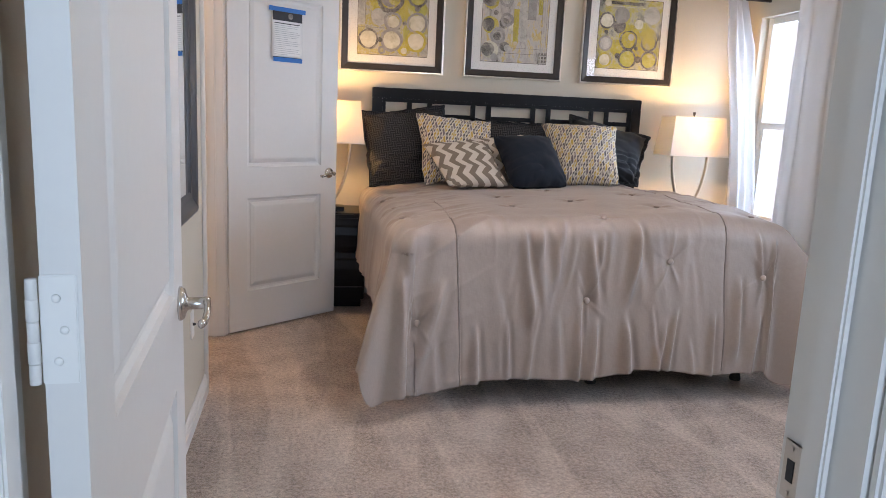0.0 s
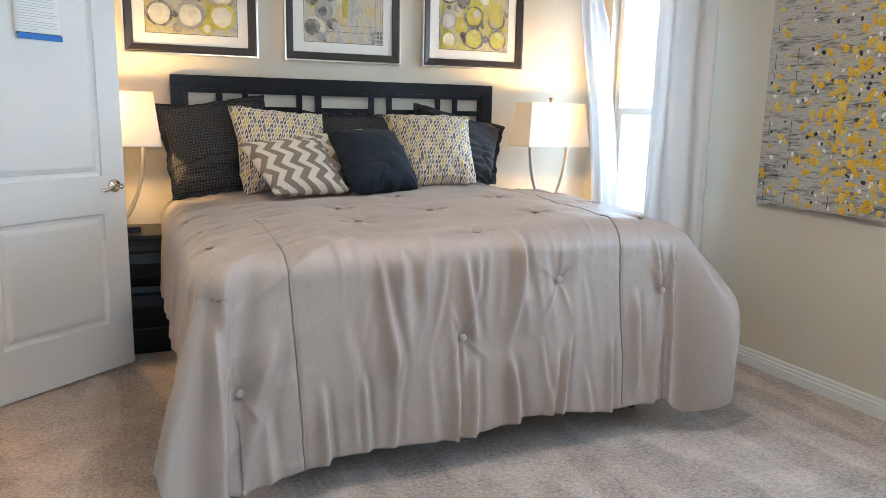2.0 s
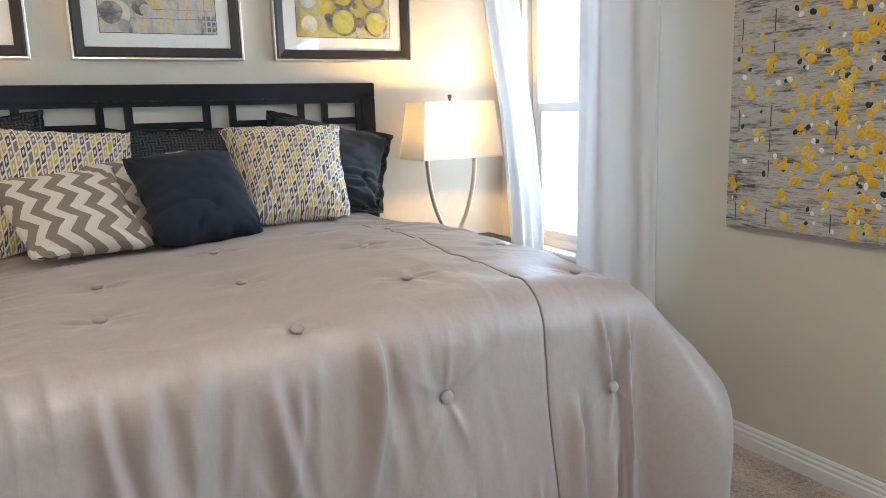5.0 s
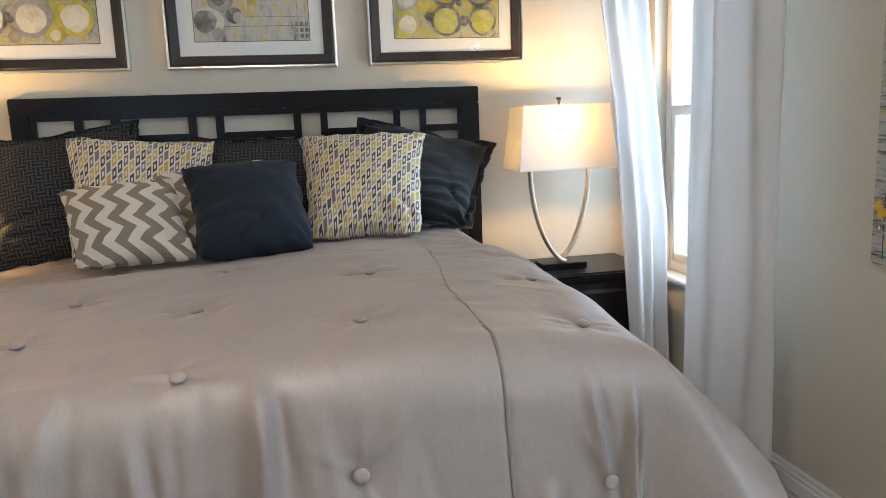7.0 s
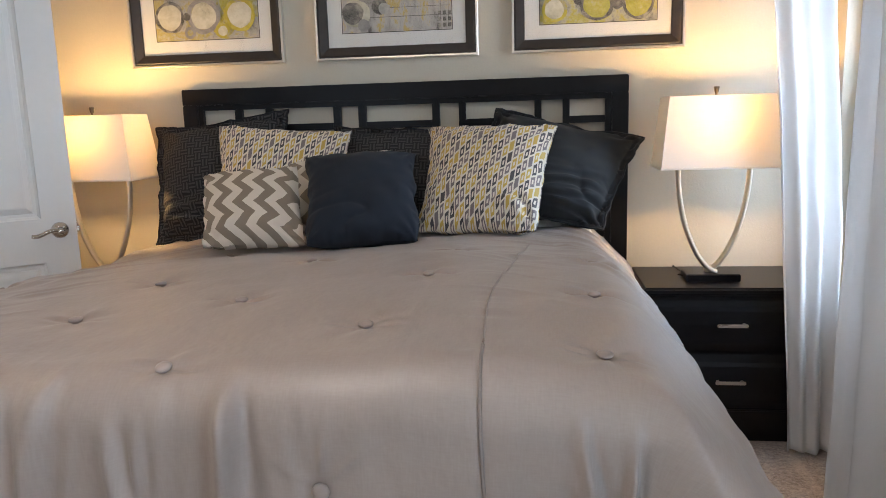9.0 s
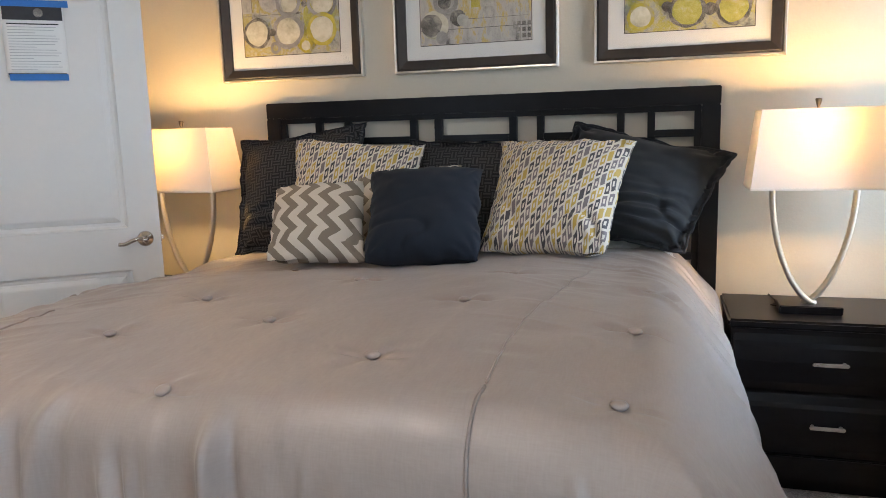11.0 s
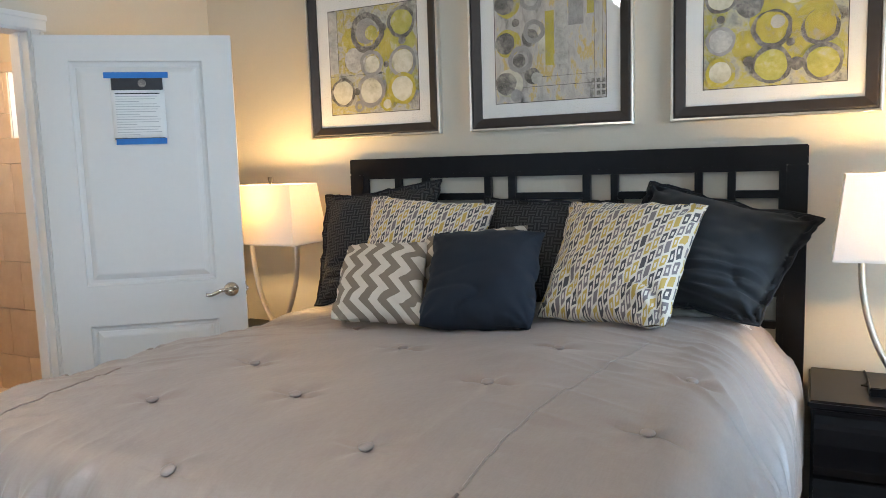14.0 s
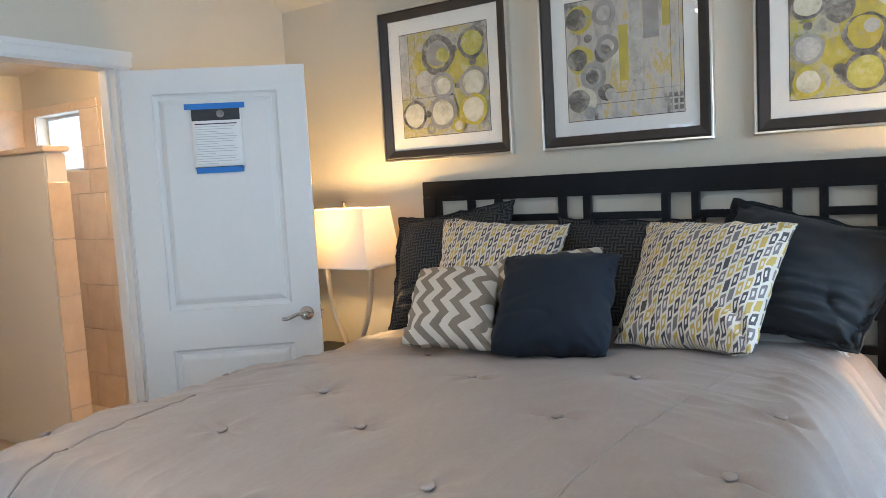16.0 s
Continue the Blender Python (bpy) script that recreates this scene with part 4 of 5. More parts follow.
def relief(s, t):
    """Folds, quilting and puckers, as heights along the sheet's normal."""
    df, ds = np.maximum(CYF - t, 0), np.maximum(np.maximum(CX0 - s, s - CX1), 0)
    hang = sstep(0.06, 0.50, df)
    h = 0.010 * hang * vnoise(s * 5, t * 1.6, 1)
    for f in FOLDS:
        h = h + ridge(s, df, *f)
    top = 1 - sstep(0.0, 0.15, df) * 0.7
    h = h + top * (0.007 * vnoise(s * 4.5, t * 4.5, 6) + 0.0028 * vnoise(s * 11, t * 13, 7))
    # short gathers that run over the edge at the foot
    roll = np.exp(-((t - 3.64) / 0.13) ** 2) * np.clip(0.5 + 0.9 * vnoise(s * 3.1, t * 0, 8), 0.1, 1.2)
    h = h + roll * 0.010 * (1 - np.abs(vnoise(s * 15 + 0.6 * vnoise(s * 3, t * 3, 3) + (t - 3.6) * 1.5, t * 1.5, 9))) ** 3
    # gathers beside the seams
    for c in (0, 1):
        d = np.abs(s - seam(c, t))
        h = h - ((0.0022 * sstep(4.3, 3.9, t), 0.0022)[c] + 0.0040 * hang) * np.exp(-(d / 0.008) ** 2) + 0.004 * np.exp(-(d / 0.06) ** 2) * vnoise(s * 6, t * 26, 11) * (1 - hang)
    near = np.exp(-((s - seam(1, t) - 0.02) / 0.15) ** 2) * sstep(3.95, 4.25, t)
    h = h + near * 0.0085 * (1 - np.abs(vnoise(s * 2.2, t * 17 + s * 5, 16))) ** 2.5
    gath = sstep(0.05, 0.15, s - seam(1, t)) * sstep(3.9, 4.2, t)
    h = h + gath * 0.0150 * (1 - np.abs(vnoise(s * 2.5 + t, t * 11 + s * 9, 18))) ** 3
    gath = sstep(1.62, 1.35, s) * sstep(1.0, 1.15, s)
    h = h + gath * 0.0085 * (1 - np.abs(vnoise(s * 2.5, t * 14 - s * 7, 17))) ** 2.5
    for k, (bx, by) in enumerate(BUTTONS):
        dx, dy = s - bx, t - by
        d = np.hypot(dx, dy)
        a = np.arctan2(dy, dx)
        h = h - 0.006 * np.exp(-(d / 0.024) ** 2) - 0.006 * np.exp(-(d / 0.08) ** 2)
        if by < CYF - 0.05:
            rays = (1 - np.abs(np.sin(a * 3.5 + k * 1.7 + 0.5 * np.sin(a * 2 + k)))) ** 2.5 * np.abs(np.sin(a)) ** 1.5
            h = h + 0.010 * rays * np.exp(-((d - 0.07) / 0.07) ** 2)
        else:
            crease = np.exp(-((dy + 0.10 * dx) / 0.010) ** 2) * np.exp(-((np.abs(dx) - 0.045) / 0.030) ** 2)
            h = h - 0.0080 * crease + 0.0034 * np.exp(-((d - 0.05) / 0.04) ** 2) * np.cos(a * 4 + k * 1.7)
    side = sstep(0.10, 0.4, ds) * (1 - hang)
    h = h + side * 0.014 * (1 - np.abs(vnoise(t * 6, s * 1.5, 5))) ** 3
    corner = np.where((df > 0) & (ds > 0), 2 * df * ds / np.maximum(df ** 2 + ds ** 2, 1e-9), 0)
    swell = np.where(s < CX0, 0.035, 0.012)
    h = h + corner * swell * np.sin(np.arctan2(df, np.maximum(ds, 1e-9)) * 9) * sstep(0.1, 0.6, np.hypot(df, ds))
    return h


def comforter_at(s, t, lift=0.0):
    s, t = np.asarray(s, float), np.asarray(t, float)
    e = 0.002
    p = comforter_base(s, t)
    n = np.cross(comforter_base(s + e, t) - comforter_base(s - e, t), comforter_base(s, t + e) - comforter_base(s, t - e))
    n /= np.maximum(np.linalg.norm(n, axis=-1, keepdims=True), 1e-12)
    q = p + n * (relief(s, t) + lift)[..., None]
    q[..., 2] = np.maximum(q[..., 2], 0.012)
    return q, n


NS, NT = 470, 400
sv = np.linspace(CX0 - SIDE, CX1 + SIDE_R, NS)
tv = np.linspace(CYF - FOOT, CYH, NT)
S, T = np.meshgrid(sv, tv, indexing="ij")
S2, T2 = S, T
hem = 0.012 * np.sin(S * 9) + 0.02 * vnoise(S * 4, T * 0, 12)
T2 = T + np.where(T < CYF, (CYF - T) / FOOT, 0) * hem
P, NRM = comforter_at(S2, T2)
comforter = thing("comforter", "taupe satin comforter with covered buttons, hanging to the carpet", "comforter", (2.14, 4.5, 0.9))
OFF = np.array((2.14, 4.5, 0.9))
me = grid_mesh(P - OFF, np.stack([S, T], -1), "shell")
me.materials.append(SATIN)
shell = new("shell", me)
shell.parent = comforter
sol = shell.modifiers.new("thick", "SOLIDIFY")
sol.thickness, sol.offset = 0.012, -1
for c in (0, 1):
    tt = np.linspace(CYF - FOOT + 0.004, (4.15, 4.95)[c], 140)
    q, _ = comforter_at(seam(c, tt), tt, 0.002)
    k = int(np.argmin(np.abs(tt - 3.75)))
    part("piping", tube((q - OFF)[:k].tolist(), 0.0038, 6), SATIN_DARK, comforter, "corded seam piping", True)
    part("stitching", tube((q - OFF)[k:].tolist(), 0.0024, 6), SATIN, comforter, "pale stitched seam", True)
ss = np.linspace(CX0 - SIDE, CX1 + SIDE_R, 260)
q, _ = comforter_at(ss, np.full_like(ss, CYF - FOOT) + 0.012 * np.sin(ss * 9) + 0.02 * vnoise(ss * 4, ss * 0, 12), -0.008)
part("hem", tube((q - OFF).tolist(), 0.005, 6), SATIN, comforter, "piped hem", True)
for bx, by in BUTTONS:
    q, nn = comforter_at(np.array([bx]), np.array([by]), 0.005)
    b = lathe([(0.008, -0.004), (0.014, 0.0), (0.0158, 0.003), (0.0145, 0.0065), (0.009, 0.009), (0.002, 0.0098)], 18)
    rot = Vector(nn[0]).to_track_quat("Z", "Y").to_matrix()
    for v in b.verts:
        v.co = rot @ v.co + Vector(q[0] - OFF)
    part("button", b, SATIN, comforter, "", True)


# ---- pillows ----
def pillow(name, label, corners, thick, material, wrinkle=0.004, seed=0, flange=0.0, piping=None, n=44, round_by=0.02, folds=0.0):
    """Corners: top left, top right, bottom right, bottom left of the seam, seen from the room."""
    tl, tr, br, bl = (np.array(c, float) for c in corners)
    base = np.array(((bl + br) / 2)[:3])
    wrinkle = wrinkle * 0.7
    w = (np.linalg.norm(tr - tl) + np.linalg.norm(br - bl)) / 2
    h = (np.linalg.norm(tl - bl) + np.linalg.norm(tr - br)) / 2
    u = np.linspace(0, 1, n)
    U, V = np.meshgrid(u, u, indexing="ij")
    a, b = 2 * U - 1, 2 * V - 1
    pull = 0.085
    Ue = 0.5 + 0.5 * a * (1 - pull * (1 - b ** 2) * np.abs(a) ** 3)
    Ve = 0.5 + 0.5 * b * (1 - pull * (1 - a ** 2) * np.abs(b) ** 3)
    shrink = 1 - round_by * np.abs(a * b) ** 4
    Ue, Ve = 0.5 + (Ue - 0.5) * shrink, 0.5 + (Ve - 0.5) * shrink
    rimw = np.exp(-np.minimum(1 - np.abs(a), 1 - np.abs(b)) / 0.12)
    Ue = Ue + rimw * 0.020 * (vnoise(V * 7, U * 3, seed + 30) + 0.35 * vnoise(V * 24, U * 5, seed + 32)) * np.sign(a)
    Ve = Ve + rimw * 0.020 * (vnoise(U * 7, V * 3, seed + 31) + 0.35 * vnoise(U * 24, V * 5, seed + 33)) * np.sign(b)
    flat = (bl[None, None] * ((1 - Ue) * (1 - Ve))[..., None] + br[None, None] * (Ue * (1 - Ve))[..., None] + tl[None, None] * ((1 - Ue) * Ve)[..., None] + tr[None, None] * (Ue * Ve)[..., None])
    nrm = np.cross(tr - tl, tl - bl)
    nrm /= np.linalg.norm(nrm)
    fl = flange / max(w, h)
    aa, bb = np.clip(np.abs(a) / (1 - 2 * fl), 0, 1), np.clip(np.abs(b) / (1 - 2 * fl), 0, 1)
    prof = ((1 - aa ** 2.6) * (1 - bb ** 2.6)) ** 0.54
    prof = prof * (1 + 0.16 * np.clip(-b, 0, 1))
    edge = np.minimum(1 - np.abs(a), 1 - np.abs(b))
    wr = vnoise(U * 5, V * 5, seed + 20) * 1.0 + 0.5 * vnoise(U * 13, V * 13, seed + 21)
    crease = (1 - np.abs(vnoise(U * 3 + V * 2, V * 6 - U, seed + 22))) ** 5
    rim = np.exp(-((edge - 0.05) / 0.05) ** 2) * vnoise(U * 22, V * 22, seed + 23)
    relf = wrinkle * (1.2 * wr + 4.2 * rim - 3.2 * crease * np.exp(-((V - 0.18) / 0.25) ** 2)) * np.clip(edge * 8, 0, 1)
    for ca, cb in ((-1, -1), (-1, 1), (1, -1), (1, 1)):
        dd = np.hypot(a - ca, b - cb)
        an = np.arctan2(b - cb, a - ca)
        relf = relf + wrinkle * 1.7 * np.exp(-(dd / 0.45) ** 2) * sstep(0.03, 0.2, dd) * np.sin(an * 11 + seed * 2.1 + ca)
    for v0, tilt, f in ((0.30, 0.10, 1.0), (0.23, 0.04, 0.8), (0.15, -0.02, 0.9), (0.40, 0.20, 0.4)):
        d = V - v0 - tilt * (U - 0.5) - 0.02 * np.sin(U * 7 + v0 * 30)
        reach = sstep(0.08, 0.25, U) * sstep(0.02, 0.2, 1 - U)
        relf = relf + folds * f * reach * (np.exp(-(d / 0.022) ** 2) - 0.9 * np.exp(-((d + 0.036) / 0.016) ** 2))
    droop = (0.004 + 0.25 * flange) * vnoise(U * 9, V * 9, seed + 24) * np.exp(-edge / 0.04)
    ob = thing(name, label, "pillow", base)
    uv = np.stack([U * w, V * h], -1)
    front = flat + nrm * (thick / 2 * prof + relf + droop)[..., None]
    back = flat - nrm * (thick / 2 * prof * 0.9 + 0.003 * (edge > 0.001) - droop)[..., None]
    outs = []
    for P_ in (front, back):
        Q = P_ - base
        m = grid_mesh(Q, uv, "cover")
        outs.append(m)
    bm = bmesh.new()
    for m in outs:
        bm.from_mesh(m)
        bpy.data.meshes.remove(m)
    bmesh.ops.remove_doubles(bm, verts=bm.verts, dist=0.0006)
    bmesh.ops.recalc_face_normals(bm, faces=bm.faces)
    part("cover", bm, material, ob, "", True)
    if piping:
        flat = flat + nrm * droop[..., None]
        rimpts = np.concatenate([flat[:, 0], flat[-1, 1:], flat[::-1, -1][1:], flat[0, ::-1][1:]]) - base
        part("edging", tube(rimpts.tolist(), 0.0042, 6), piping, ob, "", True)
    return ob


Z0 = 0.905
pillow("pillow", "charcoal sham with woven key pattern, leaning on the headboard", [(1.02, 5.64, 1.325), (1.645, 5.70, 1.39), (1.72, 5.45, 0.85), (1.10, 5.42, 0.815)], 0.19, KEY, 0.012, 1, 0.03, KEY, n=72, folds=0.014)
pillow("pillow", "charcoal sham with woven key pattern, behind the printed pillows", [(1.86, 5.69, 1.305), (2.48, 5.69, 1.30), (2.46, 5.50, 0.86), (1.88, 5.50, 0.86)], 0.12, KEY, 0.005, 2, 0.03, KEY)
pillow("pillow", "plain charcoal cotton sham with flanged edge, tilted on its corner", [(2.576, 5.69, 1.375), (3.215, 5.63, 1.222), (3.01, 5.36, 0.872), (2.42, 5.42, 0.93)], 0.27, CHARCOAL, 0.014, 3, 0.035, CHARCOAL, n=84, folds=0.016)
pillow("pillow", "printed pillow with ochre, black and grey lozenges", [(1.405, 5.47, 1.33), (1.965, 5.58, 1.292), (1.94, 5.30, 0.875), (1.44, 5.22, 0.865)], 0.17, LOZENGE, 0.008, 4)
pillow("pillow", "printed pillow with ochre, black and grey lozenges, on the comforter", [(2.302, 5.50, 1.292), (2.848, 5.42, 1.292), (2.753, 5.085, 0.905), (2.310, 5.09, 0.905)], 0.20, LOZENGE, 0.011, 5)
pillow("pillow", "taupe and cream chevron pillow behind the navy one", [(1.72, 5.38, 1.17), (2.17, 5.42, 1.215), (2.20, 5.16, 0.90), (1.78, 5.10, 0.90)], 0.10, CHEVRON, 0.004, 6)
pillow("pillow", "small taupe and cream chevron pillow", [(1.418, 5.25, 1.13), (1.85, 5.16, 1.165), (1.95, 4.92, 0.895), (1.555, 4.905, 0.888)], 0.15, CHEVRON, 0.007, 7)
pillow("pillow", "small plain navy square pillow, in front of the others", [(1.871, 5.16, 1.20), (2.30, 5.255, 1.207), (2.350, 4.955, 0.897), (1.945, 4.86, 0.893)], 0.20, NAVY, 0.005, 8, round_by=0.04, n=60)
pillow("pillow", "white sleeping pillow lying under the shams", [(2.62, 5.66, 0.88), (3.01, 5.66, 0.88), (2.985, 5.42, 0.85), (2.62, 5.42, 0.86)], 0.08, WHITE_COTTON, 0.005, 9)


# ---- nightstands ----
def nightstand(loc):
    n = thing("nightstand", "black-stained two-drawer nightstand with nickel pulls", "nightstand", loc, group="nightstands")
    w, d, h = 0.335, 0.43, 0.652
    b = box(-w + 0.012, w - 0.012, -d + 0.03, 0, 0.06, h - 0.05, 0.003)
    part("body", b, BLACK, n)
    part("plinth", box(-w + 0.03, w - 0.03, -d + 0.06, -0.02, 0, 0.06, 0.003), BLACK, n)
    part("apron", box(-w + 0.020, w - 0.020, -d + 0.012, -d + 0.030, 0.062, 0.150, 0.004), BLACK, n)
    part("top", box(-w, w, -d, 0, h - 0.030, h, 0.008, segments=3), BLACK, n)
    part("cornice", box(-w + 0.008, w - 0.008, -d + 0.012, -0.005, h - 0.052, h - 0.030, 0.004), BLACK, n)
    for z0, z1 in ((0.398, 0.612), (0.158, 0.388)):
        f = bmesh.new()
        xs = w - 0.022
        prof = [(0.030, z0), (0.012, z0), (0.004, z0 + 0.03), (0.000, (z0 + z1) / 2), (0.004, z1 - 0.055), (0.014, z1 - 0.040), (0.022, z1 - 0.010), (0.030, z1)]
        e = [[f.verts.new((x, -d + o, z)) for o, z in prof] for x in (-xs, xs)]
        for k in range(len(prof)):
            j = (k + 1) % len(prof)
            f.faces.new((e[0][k], e[0][j], e[1][j], e[1][k]))
        f.faces.new(e[0])
        f.faces.new(e[1][::-1])
        bmesh.ops.recalc_face_normals(f, faces=f.faces)
        dr = part("drawer", f, BLACK, n)
        zc = (z0 + z1) / 2 + 0.001
        hd = box(-0.058, 0.058, -d - 0.024, -d - 0.016, zc - 0.007, zc + 0.007, 0.003)
        for sx in (-0.052, 0.040):
            box(sx, sx + 0.012, -d - 0.018, -d + 0.004, zc - 0.006, zc + 0.006, 0.002, into=hd)
        part("pull", hd, NICKEL, dr, "brushed nickel bar pull")
    return n


ns = nightstand((3.503, 5.735, 0))
copy_thing(ns, pose(0.757, 5.735, 0))


# ---- table lamps ----
def table_lamp(loc):
    l = thing("table_lamp", "lit table lamp with linen shade on a metal wishbone", "lamp", loc, group="bedside lamps")
    part("base", box(-0.105, 0.105, -0.06, 0.06, 0, 0.030, 0.003), BLACK, l, "black block base")
    for s in (-1, 1):
        pts = []
        for k in range(25):
            a = k / 24
            x = s * 0.138 * math.sin(math.pi / 2 * min(1, a * 1.02)) ** 0.85 * (1 if a > 0 else 0) - s * 0.022 * (1 - a) ** 3
            z = 0.031 + 0.435 * (1 - math.cos(math.pi / 2 * a)) ** 0.72
            pts.append((x, 0.006 * s * (1 - a), z))
        part("arm", tube(pts, 0.017, 12, 0.0105, flat=(0, 1, 0)), LAMP_METAL, l, "curved champagne metal arm", True)
    part("crossbar", tube([(-0.138, 0, 0.465), (0.138, 0, 0.465)], 0.005, 8), LAMP_METAL, l, "", True)
    # tapered four-sided shade, open above and below
    sh = bmesh.new()
    bw, bd, tw, td, z0, z1, th = 0.226, 0.135, 0.195, 0.105, 0.455, 0.734, 0.004
    rings = []
    for w_, d_, z in ((bw, bd, z0), (tw, td, z1)):
        rings.append([sh.verts.new((sx * w_, sy * d_, z)) for sx, sy in ((-1, -1), (1, -1), (1, 1), (-1, 1))])
    for a, b in zip(rings, rings[1:]):
        for k in range(4):
            sh.faces.new((a[k], a[(k + 1) % 4], b[(k + 1) % 4], b[k]))
    bmesh.ops.recalc_face_normals(sh, faces=sh.faces)
    shade = part("shade", sh, SHADE, l, "off-white linen shade, glowing warm")
    for w_, d_, z in ((bw, bd, z0), (tw, td, z1)):
        tr = bmesh.new()
        for a in ((-w_ - 0.001, w_ + 0.001, -d_ - 0.001, -d_ + 0.001), (-w_ - 0.001, w_ + 0.001, d_ - 0.001, d_ + 0.001), (-w_ - 0.001, -w_ + 0.001, -d_, d_), (w_ - 0.001, w_ + 0.001, -d_, d_)):
            box(*a, z - 0.001 if z > 0.6 else z, z if z > 0.6 else z + 0.008, into=tr)
        part("shade_trim", tr, SHADE, shade)
    part("spider", tube([(-tw + 0.004, 0, z1 - 0.012), (tw - 0.004, 0, z1 - 0.012)], 0.002, 6), NICKEL, l)
    part("stem", tube([(0, 0, 0.465), (0, 0, 0.60)], 0.010, 10), NICKEL, l)
    part("stem", tube([(0, 0, 0.71), (0, 0, z1 + 0.004)], 0.003, 8), NICKEL, l)
    b = lathe([(0.013, 0.60), (0.014, 0.615), (0.024, 0.64), (0.029, 0.665), (0.024, 0.69), (0.010, 0.703)], 18)
    bo = part("bulb", b, BULB, l, "lit warm bulb", True)
    bo.visible_shadow = False
    f = lathe([(0.004, 0.0), (0.005, 0.006), (0.008, 0.012), (0.0115, 0.030), (0.010, 0.033)], 14)
    bmesh.ops.translate(f, verts=f.verts, vec=(0, 0, z1 + 0.002))
    part("finial", f, BRONZE, l, "aged bronze finial", True)
    return l


lr = table_lamp((3.455, 5.475, 0.652))
copy_thing(lr, pose(0.835, 5.475, 0.652))
cord = tube([(3.36, 5.50, 0.660), (3.33, 5.49, 0.667), (3.345, 5.52, 0.663), (3.36, 5.60, 0.660), (3.35, 5.715, 0.658), (3.35, 5.742, 0.62)], 0.003, 6)
tagged(link_mesh("lamp_cord", cord, RUBBER, True), "black lamp cord on the nightstand", "cord")
LAMP_POWER = 22
for x in (3.455, 0.835):
    lamp("bulb_light", "POINT", Matrix.Translation((x, 5.475, 0.652 + 0.665)), LAMP_POWER, WARM, 0.03)


# ---- curtains ----
def curtain(label, edges, seed, depth, folds):
    """Edges: rows of (height, x and y of the first edge, x and y of the second)."""
    zs = np.linspace(0.015, 2.30, 90)
    e = np.array(edges)
    xa, ya, xb, yb = (np.interp(zs, e[:, 0], e[:, k])[:, None] for k in (1, 2, 3, 4))
    v = np.linspace(0, 1, 150)
    Zg, Vg = np.meshgrid(zs, v, indexing="ij")
    ph = Vg * folds * 2 * np.pi + 0.6 * vnoise(Vg * 3, Zg * 1.1, seed)
    dx, dy = xb - xa, yb - ya
    ln = np.hypot(dx, dy)
    off = depth * (0.62 * np.sin(ph) + 0.30 * np.sin(ph * 0.5 + 1.2)) * (0.8 + 0.3 * vnoise(Vg * 2, Zg * 1.3, seed + 1)) * sstep(0.0, 0.06, Vg) * (0.35 + 0.65 * sstep(1.0, 0.94, Vg))
    off = off + 0.004 * vnoise(Vg * 9, Zg * 5, seed + 2)
    x = xa + Vg * dx - dy / ln * off
    y = ya + Vg * dy + dx / ln * off
    z = Zg + 0.006 * np.sin(ph * 0.5) * (Zg < 0.1)
    P = np.stack([np.minimum(x, XE - 0.022), y, z], -1)
    base = np.array(((e[0, 1] + e[0, 3]) / 2, (e[0, 2] + e[0, 4]) / 2, 0.0))
    ob = thing("curtain", label, "curtain", base, group="window curtains")
    me = grid_mesh(P - base, None, "panel")
    me.materials.append(CURTAIN)
    p = new("panel", me)
    p.parent = ob
    m = p.modifiers.new("thick", "SOLIDIFY")
    m.thickness = 0.0016
    for k in range(4):
        q = (k + 0.5) / 4
        part("grommet", tube([(math.cos(a) * 0.019, 0, math.sin(a) * 0.019) for a in np.linspace(0, 2 * math.pi, 17)], 0.003, 6), NICKEL, ob).location = (ROD_X - base[0], e[-1, 2] + q * (e[-1, 4] - e[-1, 2]) - base[1], 2.245)
    return ob


ROD_X = 3.76
curtain("white curtain panel gathered beside the nightstand", [(0.0, 3.715, 5.245, 3.885, 5.235), (0.45, 3.685, 5.24, 3.875, 5.27), (0.9, 3.655, 5.235, 3.88, 5.30), (1.3, 3.635, 5.26, 3.87, 5.36), (1.9, 3.615, 5.40, 3.86, 5.47), (2.3, 3.66, 5.52, 3.85, 5.66)], 3, 0.034, 3)
curtain("white curtain panel hanging straight to the carpet", [(0.0, 3.655, 4.735, 3.745, 4.315), (1.2, 3.672, 4.725, 3.755, 4.345), (2.3, 3.69, 4.74, 3.76, 4.35)], 8, 0.050, 2)
rod = thing("curtain_rod", "dark metal curtain rod over the window", "curtain rod", (ROD_X, 5.0, 2.245))
part("rod", tube([(0, -0.70, 0), (0, 0.62, 0)], 0.011, 12), FRAME_DARK, rod, "", True)
for y in (-0.71, 0.63):
    s = lathe([(0.004, -0.022), (0.016, -0.015), (0.021, 0), (0.016, 0.015), (0.004, 0.022)], 16)
    bmesh.ops.translate(s, verts=s.verts, vec=(0, y, 0))
    part("finial", s, FRAME_DARK, rod, "", True)
for y in (-0.66, 0.45):
    part("bracket", box(-0.012, XE - ROD_X, y - 0.008, y + 0.008, -0.03, -0.012, 0.003), FRAME_DARK, rod)


